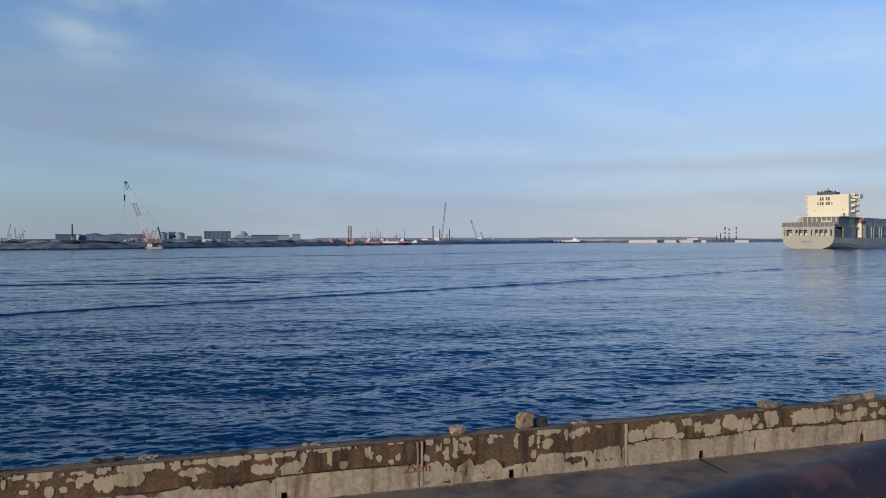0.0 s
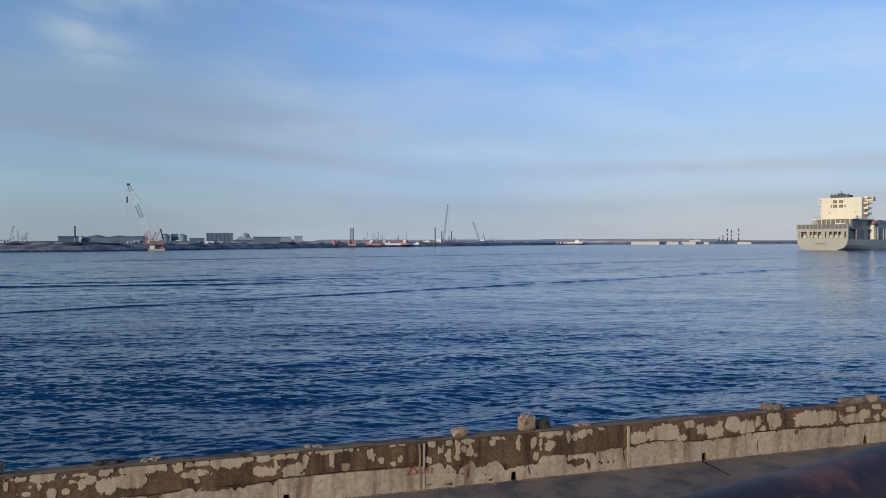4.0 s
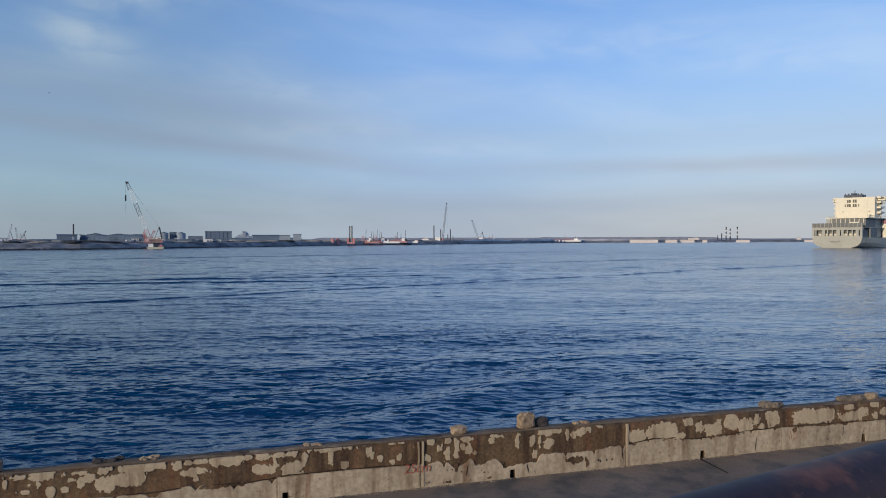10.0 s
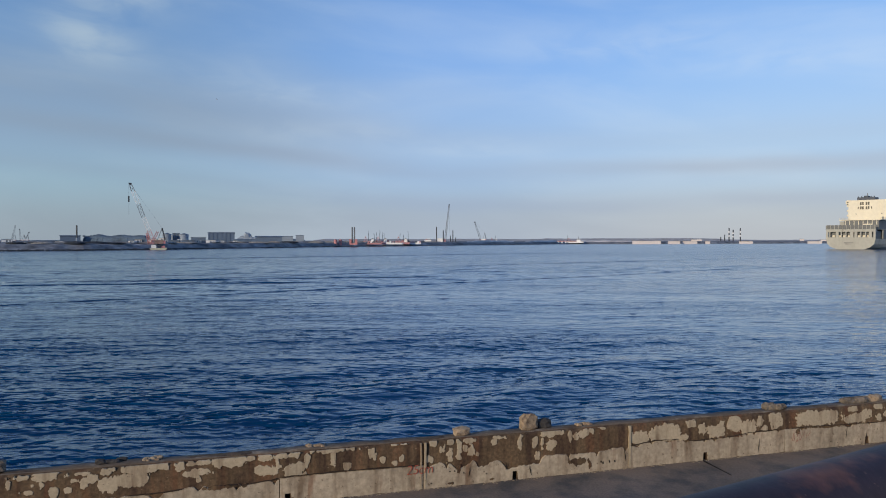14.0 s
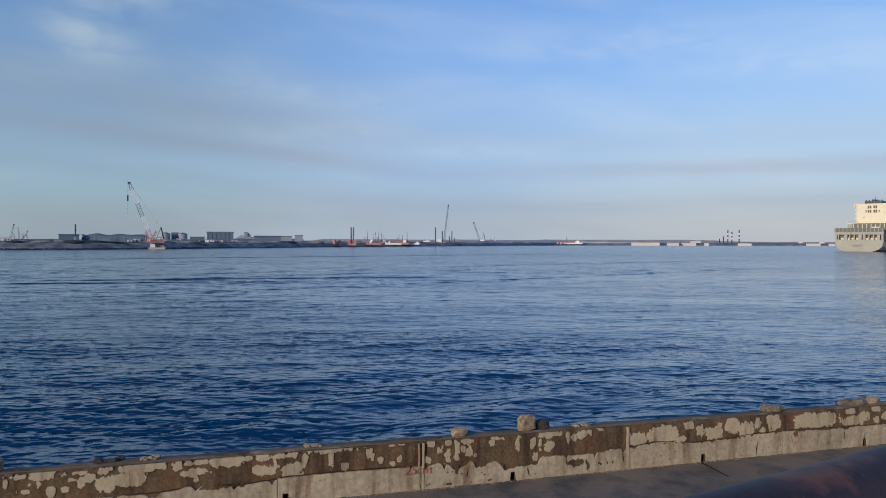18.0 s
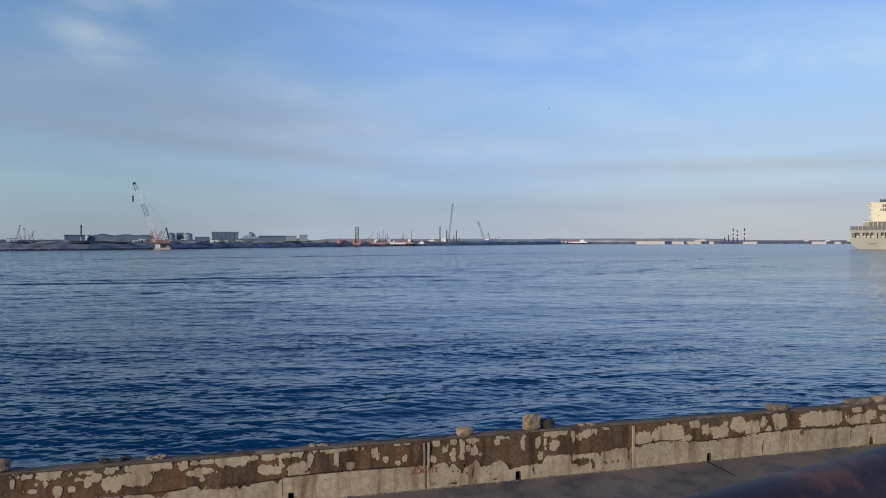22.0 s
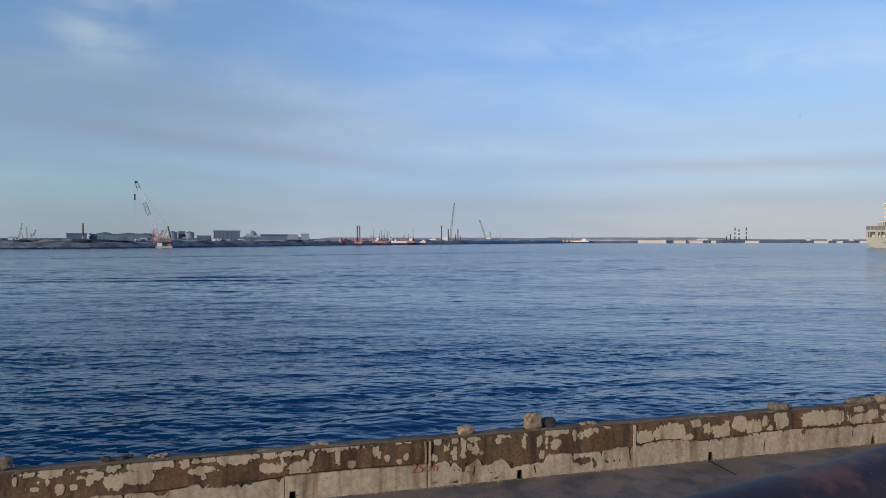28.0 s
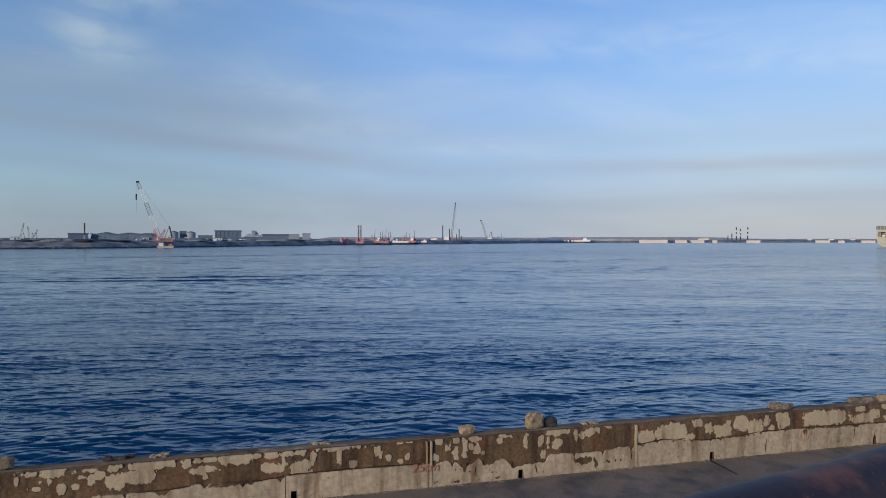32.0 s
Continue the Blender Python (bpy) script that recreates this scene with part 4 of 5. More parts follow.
def make_berm(t0, t1):
    """A pale sand berm along the top of the far bank."""
    bm = bmesh.new()
    rows = []
    for t in spread(t0, t1, 0.02):
        p = bank_point(t)
        back = p.normalized()
        h = 5.5 + 0.5 * noise.noise(Vector((t * 9, 1, 0))) - 1.2 * max(0.0, 1 - min(t - t0, t1 - t) / 0.15)
        wig = 2.5 * noise.noise(Vector((t * 3, 0, 0)))
        rows.append([bm.verts.new((p.x + back.x * (d + wig), p.y + back.y * (d + wig), z)) for d, z in ((10.5, 3.0), (13, h - 0.3), (18, h), (30, 3.6))])
    for p, q in zip(rows, rows[1:]):
        for i in range(3):
            bm.faces.new((p[i], p[i + 1], q[i + 1], q[i]))
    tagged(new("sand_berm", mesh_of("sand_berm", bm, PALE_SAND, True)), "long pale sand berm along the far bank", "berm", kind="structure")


make_berm(8.6, 9.15)
make_berm(9.3, 11.1)


def make_pile(b, depth, top, r, base=3.5, label="tall dark steel pile by the bank", bands=0, foot=None):
    t = thing("steel_pile", far(b, depth, base), label, "pile", "piles on the far bank")
    h = top - base
    part("shaft", tubed((0, 0, -3.5), (0, 0, h), r, n=10), STEEL_DARK, t)
    for k in range(bands):
        z = h * (0.35 + 0.3 * k)
        part("band", tubed((0, 0, z), (0, 0, z + h * 0.12), r * 1.04, n=10), WHITE, t, "white painted band")
    if foot:
        part("foot", tubed((0, 0, -3.5), (0, 0, foot), r * 1.3, n=10), HAZY_PALE, t, "pale lower sleeve")
    return t


make_pile(-0.5228, 420, 14.4, 0.42, foot=3.5)
for b, top in ((0.4135, 30.0), (0.4034, 26.5), (0.3977, 29.5)):
    make_pile(b, 1400, top, 1.05, label="tall dark tower with white bands", bands=2)
for b, top in ((0.3915, 17.0), (0.3860, 12.5)):
    make_pile(b, 1400, top, 0.9, label="short dark tower beside taller ones")


def make_crawler_crane(b, depth, tip, z=0.8, scale=1.0, turn=0.0, label="lattice boom crane standing on the far bank", detail=True, sections=None, house=None):
    """A lattice-boom crawler crane. tip: sideways reach and height of the boom's head over the ground."""
    t = thing("lattice_crane", far(b, depth, z, turn), label, "crane", "cranes on the far bank")
    s = scale
    foot = Vector((-1.2 * s, 0, 2.2 * s))
    head = Vector((tip[0], 0, tip[1]))
    for y in (-2.1, 2.1):
        bm = bmesh.new()
        box(bm, -3.4 * s, 3.4 * s, (y - 0.5) * s, (y + 0.5) * s, 0.0, 1.2 * s, 0.25 * s)
        part("track", bm, STEEL_DARK, t)
    part("turntable", tubed((0, 0, 1.0 * s), (0, 0, 1.7 * s), 1.5 * s, n=16), STEEL_DARK, t)
    part("machine_house", boxed(-1.0 * s, 4.0 * s, -1.6 * s, 1.6 * s, 1.65 * s, 3.9 * s, 0.15 * s), house or WHITE, t, "rusty brown machine house" if house else "white machine house")
    cab = part("cab", boxed(-2.2 * s, -1.02 * s, -1.7 * s, -0.6 * s, 1.7 * s, 3.5 * s, 0.12 * s), ORANGE, t, "orange cab")
    part("cab_window", boxed(-2.0 * s, -1.2 * s, -1.74 * s, -1.7 * s, 2.5 * s, 3.3 * s), HAZY_GLASS, cab, "dark cab window")
    part("counterweight", boxed(4.02 * s, 5.2 * s, -1.5 * s, 1.5 * s, 1.7 * s, 3.6 * s, 0.1 * s), RED, t, "red counterweight")
    secs = sections or ((0, 1, STEEL_DARK, ""),)
    length = (head - foot).length
    for a, c, material, lab in secs:
        bm = bmesh.new()
        lattice(bm, foot.lerp(head, a), foot.lerp(head, c), 2.0 * s, 2.0 * s if c < 1 else 1.2 * s, max(2, int(length * (c - a) / (2.0 * s))), 0.17 * s)
        part("boom_section", bm, material, t, lab)
    bm = bmesh.new()
    box(bm, head.x - 0.9 * s, head.x + 0.8 * s, -0.5 * s, 0.5 * s, head.z - 0.4 * s, head.z + 0.7 * s, 0.1 * s)
    part("boom_head", bm, STEEL_DARK, t, "dark boom head")
    mast = Vector((3.4 * s, 0, 11.0 * s))
    bm = bmesh.new()
    for y in (-0.9, 0.9):
        tube(bm, (0.2 * s, y * s, 2.4 * s), mast + Vector((0, y * s * 0.5, 0)), 0.22 * s, n=4)
    part("mast", bm, STEEL_GREY, t)
    if detail:
        for a, c in (((-3.6, 0, 0.6), (-5.0, 0, 8.2)), ((-3.0, 0, 0.6), (1.0, 0, 9.0))):
            bm = bmesh.new()
            lattice(bm, Vector(a) * s, Vector(c) * s, 1.3 * s, 1.0 * s, 5, 0.2 * s)
            part("leader", bm, RED, t, "red lattice strut")
    bm = bmesh.new()
    for y in (-0.7, 0.7):
        tube(bm, mast + Vector((0, y * s, 0)), (5.0 * s, y * s, 4.0 * s), 0.5 * s, n=4)
    part("back_stay", bm, STEEL_DARK, t)
    bm = bmesh.new()
    for y in (-0.35, 0.35):
        tube(bm, head + Vector((0, y * s, 0)), mast + Vector((0, y * s, 0)), 0.04 * s, n=4)
    part("pendant", bm, STEEL_GREY, t)
    if detail:
        drop = head + Vector((-0.8 * s, 0, 0))
        low = Vector((drop.x, 0, head.z - 18 * s))
        part("hoist_rope", tubed(drop, low, 0.07 * s, n=4), STEEL_GREY, t)
        part("hook_block", boxed(drop.x - 0.4 * s, drop.x + 0.4 * s, -0.3 * s, 0.3 * s, head.z - 10.5 * s, head.z - 7.0 * s, 0.1 * s), STEEL_DARK, t, "dark hook block")
    return t


make_crawler_crane(-0.4105, 418, (-13.8, 36.6), z=1.7, house=RUST, label="tall red and white lattice crane on the far bank",
                   sections=((0, 0.22, RED, "red lower boom"), (0.22, 0.44, WHITE, "white boom section"), (0.44, 0.66, STEEL_GREY, "grey boom section"), (0.66, 0.88, WHITE, "white boom section"), (0.88, 1.0, STEEL_GREY, "grey boom top")))
for b, lean, top in ((-0.6140, 2.2, 14.0), (-0.6010, -1.6, 11.0), (-0.5960, 3.0, 8.3)):
    make_crawler_crane(b, 620, (lean, top), z=4.0, scale=0.55, label="small distant dark crane behind the bank", detail=False)
make_crawler_crane(0.0500, 852, (-8.6, 24.0), z=3.2, scale=1.0, label="small dark crane with a leaning boom on the far bank", detail=False)


def hull_block(bm, length, beam, depth, draft=1.0):
    """A plain barge hull with raked ends."""
    prof = ((-length / 2 + draft, -draft), (length / 2 - draft, -draft), (length / 2, depth * 0.4), (length / 2, depth), (-length / 2, depth), (-length / 2, depth * 0.4))
    sides = [[bm.verts.new((x, y, z)) for x, z in prof] for y in (-beam / 2, beam / 2)]
    n = len(prof)
    for i in range(n):
        bm.faces.new((sides[0][i], sides[0][(i + 1) % n], sides[1][(i + 1) % n], sides[1][i]))
    bm.faces.new(sides[0])
    bm.faces.new(sides[1][::-1])


def make_jackup():
    """Twin-legged pile barge in red."""
    t = thing("pile_barge", far(-0.1315, 606, 2.2), "red barge with two tall grey piles", "barge", "working craft")
    bm = bmesh.new()
    hull_block(bm, 7.0, 5, 0.7, 0.5)
    part("hull", bm, RED, t)
    for x in (-2.5, 2.5):
        part("caisson", boxed(x - 0.95, x + 0.95, -1.5, 1.8, 0.71, 4.2, 0.15), RED, t, "red steel caisson")
    for x in (-0.95, 0.95):
        part("pile_leg", tubed((x, 0, 0.7), (x, 0, 14.6), 0.62, n=10), STEEL_GREY, t, "tall grey steel pile")
    t = thing("buoy_tank", far(-0.1568, 600, 2.0), "squat red floating tank", "tank", "red tanks")
    part("shell", tubed((0, 0, -0.6), (0, 0, 3.9), 1.35, n=16), RED, t)
    part("lid", tubed((0, 0, 3.9), (0, 0, 4.3), 1.35, 0.5, n=16), ORANGE, t)
    copy_thing(t, far(-0.1498, 604, 2.0))


make_jackup()


def make_dredger(b, depth, length, seed, label, masts, house=WHITE, hull=RED, scale=1.0):
    """A working craft: barge hull, deck house, pipe frames, gantry and masts."""
    t = thing("dredger", far(b, depth + 26, 2.6), label, "dredger", "working craft")
    bm = bmesh.new()
    hull_block(bm, length, 8 * scale, 1.0 * scale, 0.8)
    part("hull", bm, hull, t, "low barge hull")
    r = random.Random(seed)
    part("deck_house", boxed(length * 0.12, length * 0.32, -2, 2, 1.01 * scale, 3.6 * scale, 0.15), house, t, "deck house")
    wheel_house = part("wheel_house", boxed(length * 0.15, length * 0.27, -1.6, 1.6, 3.61 * scale, 5.0 * scale, 0.12), house, t)
    part("window_band", boxed(length * 0.16, length * 0.26, -1.66, -1.6, 4.1 * scale, 4.7 * scale), HAZY_GLASS, wheel_house, "dark window band")
    part("pipe", tubed((-length * 0.45, -1.5, 1.6 * scale), (length * 0.1, -1.5, 1.8 * scale), 0.6 * scale, n=10), ORANGE, t, "orange pipe")
    bm = bmesh.new()
    for y in (-1.6, 1.6):
        tube(bm, (-length * 0.42, y, 1.0 * scale), (-length * 0.28, 0, 6.4 * scale), 0.22, n=5)
        tube(bm, (-length * 0.16, y, 1.0 * scale), (-length * 0.28, 0, 6.4 * scale), 0.22, n=5)
    part("gantry", bm, RED, t, "red gantry frame")
    for i, (x, h) in enumerate(masts):
        part("mast", tubed((x * length, r.uniform(-1, 1), 1.0 * scale), (x * length + r.uniform(-0.6, 0.6), 0, h), 0.24 * scale, 0.14, n=5), STEEL_DARK, t)
    for i in range(6):
        x = r.uniform(-0.45, 0.42) * length
        w = r.uniform(0.6, 1.6)
        part("deck_box", boxed(x - w, x + w, 2.05, 3.4, 1.01 * scale, (1.1 + r.uniform(0.6, 2.0)) * scale, 0.05), r.choice((RED, ORANGE, WHITE, STEEL_DARK)), t)
    return t


make_dredger(-0.1085, 628, 13, 2, "red dredging craft with a gantry and thin masts", ((-0.1, 11.5), (0.35, 9.5), (0.46, 10.5)))
make_dredger(-0.0905, 640, 14, 5, "red and white dredging craft with thin masts", ((-0.42, 9.0), (-0.2, 12.0), (-0.02, 10.5), (0.12, 9.5)), hull=WHITE)
make_dredger(-0.0620, 655, 14, 8, "red and white work barge with a dark winch", ((-0.2, 9.5), (0.05, 8.0), (0.40, 11.8)), hull=ORANGE)


def make_deck_barge(b, depth, length, hull, seed):
    """A long low deck barge with crates and coils on it."""
    r = random.Random(seed)
    t = thing("deck_barge", far(b, depth, 2.4), "low pale deck barge loaded with crates", "barge", "working craft")
    bm = bmesh.new()
    hull_block(bm, length, 6, 0.9, 0.6)
    part("hull", bm, hull, t)
    for k in range(7):
        x, w, h = (k / 7 - 0.43) * length, r.uniform(0.5, 1.1), r.uniform(0.5, 1.9)
        part("deck_crate", boxed(x - w, x + w, -1, 1, 0.91, 0.91 + h, 0.06), r.choice((WHITE, RED, ORANGE, STEEL_GREY)), t)


make_deck_barge(-0.0985, 634, 17, ORANGE, 3)
make_deck_barge(-0.0750, 652, 19, WHITE, 4)
make_deck_barge(-0.0450, 690, 12, WHITE, 6)
make_dredger(0.0675, 846, 11, 11, "small red and white work boat near the bank", ((0.1, 9.0),))
make_dredger(0.1800, 1010, 28, 14, "distant red and white dredging craft", ((-0.35, 10.5), (0.2, 8.5)), hull=WHITE)


def make_pipe_line():
    """A floating discharge pipe on pontoons that trails behind the far dredging craft."""
    t = thing("floating_pipe", far(0.1545, 1006, 2.4), "faded red floating pipe on pale pontoons", "pipe")
    part("pipe", tubed((-14, 0, 1.9), (14, 0, 1.9), 0.5, n=8), RED, t)
    for k in range(6):
        part("pontoon", boxed(-13.6 + 5.2 * k, -11.6 + 5.2 * k, -1.2, 1.2, -0.6, 1.45, 0.15), WHITE, t, "pale pontoon")


make_pipe_line()



def make_crane_barge():
    depth = 772
    t = thing("crane_barge", far(-0.0085, depth, 2.0), "white crane barge with dark piles and a tall boom", "barge", "working craft")
    bm = bmesh.new()
    hull_block(bm, 14, 9, 1.8)
    part("hull", bm, WHITE, t)
    part("deck_house", boxed(-5.0, 2.4, -2.5, 2.5, 1.81, 5.6, 0.2), WHITE, t, "white deck house")
    part("engine_house", boxed(2.6, 5.5, -2, 2, 1.81, 4.6, 0.2), RED, t, "red winch house")
    for x, top in ((-4.3, 18.2), (3.0, 14.2)):
        part("pile_leg", tubed((x, -2.8, 1.0), (x, -2.8, top), 0.55, n=8), STEEL_DARK, t, "dark steel pile")
    bm = bmesh.new()
    lattice(bm, (5.2, 0, 4.0), (9.4, 0, 42.0), 1.8, 0.9, 20, 0.22)
    part("boom", bm, STEEL_GREY, t, "tall grey lattice boom")
    part("boom_head", boxed(8.9, 10.1, -0.5, 0.5, 41.7, 42.9, 0.1), STEEL_DARK, t)
    part("hoist_rope", tubed((10.0, 0, 41.8), (10.0, 0, 12), 0.06, n=4), STEEL_DARK, t)
    t = thing("steel_pile", far(0.0090, 772, 2), "tall dark steel pile by the bank", "pile", "piles on the far bank")
    part("shaft", tubed((0, 0, -2), (0, 0, 14.2), 0.5, n=8), STEEL_DARK, t)
    t = thing("steel_pile", far(0.0055, 772, 2), "short dark steel pile by the bank", "pile", "piles on the far bank")
    part("shaft", tubed((0, 0, -2), (0, 0, 8.6), 0.45, n=8), STEEL_DARK, t)
    t = thing("steel_pile", far(0.0128, 774, 2), "short dark steel pile by the bank", "pile", "piles on the far bank")
    part("shaft", tubed((0, 0, -2), (0, 0, 6.6), 0.45, n=8), STEEL_DARK, t)
    t = thing("tug", far(-0.0262, 758, 1.6), "small white tug boat near the bank", "boat", "working craft")
    bm = bmesh.new()
    hull_block(bm, 13, 4, 1.7)
    part("hull", bm, WHITE, t)
    part("cabin", boxed(-3.8, 3.6, -1.4, 1.4, 1.71, 4.0, 0.2), WHITE, t)
    wheel_house = part("wheel_house", boxed(-0.6, 2.4, -1.1, 1.1, 4.01, 5.8, 0.15), WHITE, t)
    part("window_band", boxed(-0.5, 2.3, -1.16, -1.1, 4.6, 5.3), HAZY_GLASS, wheel_house)
    part("funnel", tubed((-1.6, 0, 4.0), (-1.7, 0, 5.4), 0.35, n=8), RED, t)


make_crane_barge()


def make_flat_barge():
    """A small flat work barge moored under the tall crane."""
    t = thing("flat_barge", far(-0.4075, 402, 0.2), "pale yellow flat work barge moored below the crane", "barge", "working craft")
    bm = bmesh.new()
    hull_block(bm, 9, 4, 0.8, 0.5)
    part("hull", bm, YELLOW, t, "pale yellow hull")
    part("deck_cabin", boxed(-3.6, -1.0, -1.2, 1.2, 0.81, 2.7, 0.1), WHITE, t, "white deck cabin")
    part("winch", tubed((0.6, -0.9, 1.4), (0.6, 0.9, 1.4), 0.6, n=10), STEEL_DARK, t, "dark winch")
    for x, h in ((2.0, 1.0), (3.1, 1.4), (4.0, 0.7)):
        part("deck_crate", boxed(x - 0.5, x + 0.5, -0.4, 0.8, 0.81, 0.81 + h, 0.05), RED if h > 0.9 else STEEL_GREY, t)


make_flat_barge()

# pale quay blocks where the bank swings away
for b0, b1, depth, top in ((0.2625, 0.3010, 1045, 4.9), (0.3125, 0.3285, 1080, 4.6), (0.3330, 0.3525, 1085, 4.6), (0.3645, 0.3710, 1110, 4.4), (0.4125, 0.4305, 1170, 4.2),
                           (0.5090, 0.5270, 1210, 4.4), (0.5400, 0.5480, 1225, 4.2), (0.5730, 0.5900, 1235, 4.4), (0.6150, 0.6420, 1250, 4.4)):
    w = (b1 - b0) * depth
    t = thing("quay_block", far((b0 + b1) / 2, depth, 0), "pale sunlit concrete quay wall section", "quay", "quay wall sections")
    part("face", boxed(-w / 2, w / 2, 0, 14, -1.0, top - 0.4, 0.1), QUAY_PALE, t)
    part("cap", boxed(-w / 2 - 0.2, w / 2 + 0.2, -0.3, 14.2, top - 0.398, top), CONCRETE, t)
for b, w, h in ((0.352, 22, 3.0), (0.355, 8, 4.4), (0.53, 10, 3.2), (0.50, 8, 4.5), (0.56, 9, 3.4)):
    make_block(b, 1500, w, 12, h, "small pale distant hut", QUAY_PALE, roof=HAZY_PALE, z=4.1)

# huts, heaps and trucks along the near edge of the far bank
HUTS = ((-0.4150, 424, 5, 2.4, 0), (-0.4020, 426, 4, 3.0, 0), (-0.622, 390, 5, 2.2, 0), (-0.5990, 392, 7, 1.4, 1), (-0.571, 398, 8, 1.2, 1), (-0.4360, 420, 4, 2.2, 0), (-0.4310, 424, 3, 1.6, 1), (-0.3990, 432, 4, 1.6, 0), (-0.3850, 445, 6, 1.8, 1),
        (-0.3770, 450, 3, 2.4, 0), (-0.3640, 460, 8, 1.8, 1), (-0.3520, 465, 5, 1.6, 0), (-0.3450, 470, 4, 1.8, 1),
        (-0.3330, 478, 6, 1.8, 0), (-0.3200, 482, 5, 1.5, 0), (-0.2980, 500, 4, 1.4, 0), (-0.2830, 520, 6, 1.3, 1), (-0.4460, 416, 3, 1.5, 0), (-0.5480, 402, 4, 1.3, 0))
for b, depth, w, h, kind in HUTS:
    t = thing("site_cabin", far(b, depth, 3.7), "pale site cabin on the far bank" if kind == 0 else "grey site cabin on the far bank", "cabin", "site cabins")
    body = part("body", boxed(-w / 2, w / 2, 0, 2.5, -0.2, h, 0.08), WHITE if kind == 0 else HAZY_WALL, t)
    part("roof", boxed(-w / 2 - 0.2, w / 2 + 0.2, -0.2, 2.7, h + 0.002, h + 0.2), HAZY_ROOF, t)
    part("door", boxed(-0.5, 0.4, -0.06, 0.0, 0, h * 0.8), HAZY_GLASS, body, "dark door")
    part("window", boxed(w * 0.22, w * 0.38, -0.05, 0.0, h * 0.45, h * 0.8), HAZY_GLASS, body, "dark window")
r = random.Random(77)
for i in range(72):
    b = -0.66 + 0.64 * i / 71 + r.uniform(-0.006, 0.006)
    for j in range(60):
        p = bank_point(2 + j * 0.13)
        if p.x / p.y >= b:
            break
    depth = p.y + r.uniform(9, 40)
    bm = bmesh.new()
    w = r.uniform(6, 20)
    lump(bm, (0, 0, 0), (w, 6, r.uniform(0.7, 2.0)), i, 0.35, 2, 0.0)
    ob = new("soil_mound", mesh_of("soil_mound", bm, SOIL if i % 3 else RUBBLE, True))
    ob.matrix_basis = far(b, depth, 3.9)
    tagged(ob, "low mound of dredged soil on the far bank", "mound", "soil mounds")

# ---- container ship ----
HULL = mat("ship_hull_grey", (0.39, 0.39, 0.345), 0.6, vary=0.08, grain=0.6, coarse=0.06, bump=0, stain=(0.24, 0.22, 0.18), stain_at=0.66, streaks=True)
SHIP_GLASS = mat("ship_window", (0.13, 0.115, 0.085), 0.35, vary=0.1, bump=0)
SHIP_NAVY = mat("ship_navy_housing", (0.07, 0.085, 0.11), 0.6, vary=0.12, grain=0.6, coarse=0.1, bump=0)
SHIP_DARK = mat("ship_dark_grey", (0.155, 0.165, 0.165), 0.6, vary=0.12, grain=0.6, coarse=0.1, bump=0)
CREAM = mat("ship_cream_white", (0.74, 0.69, 0.55), 0.55, vary=0.05, grain=0.6, coarse=0.1, bump=0, stain=(0.62, 0.5, 0.36), stain_at=0.7, streaks=True)
# container grey is lifted and blued to hold the haze over the ship
HAZY_CARGO = mat("hazy_container_steel", (0.25, 0.28, 0.29), 0.6, vary=0.12, grain=0.4, coarse=0.1, bump=0, each=0.35)


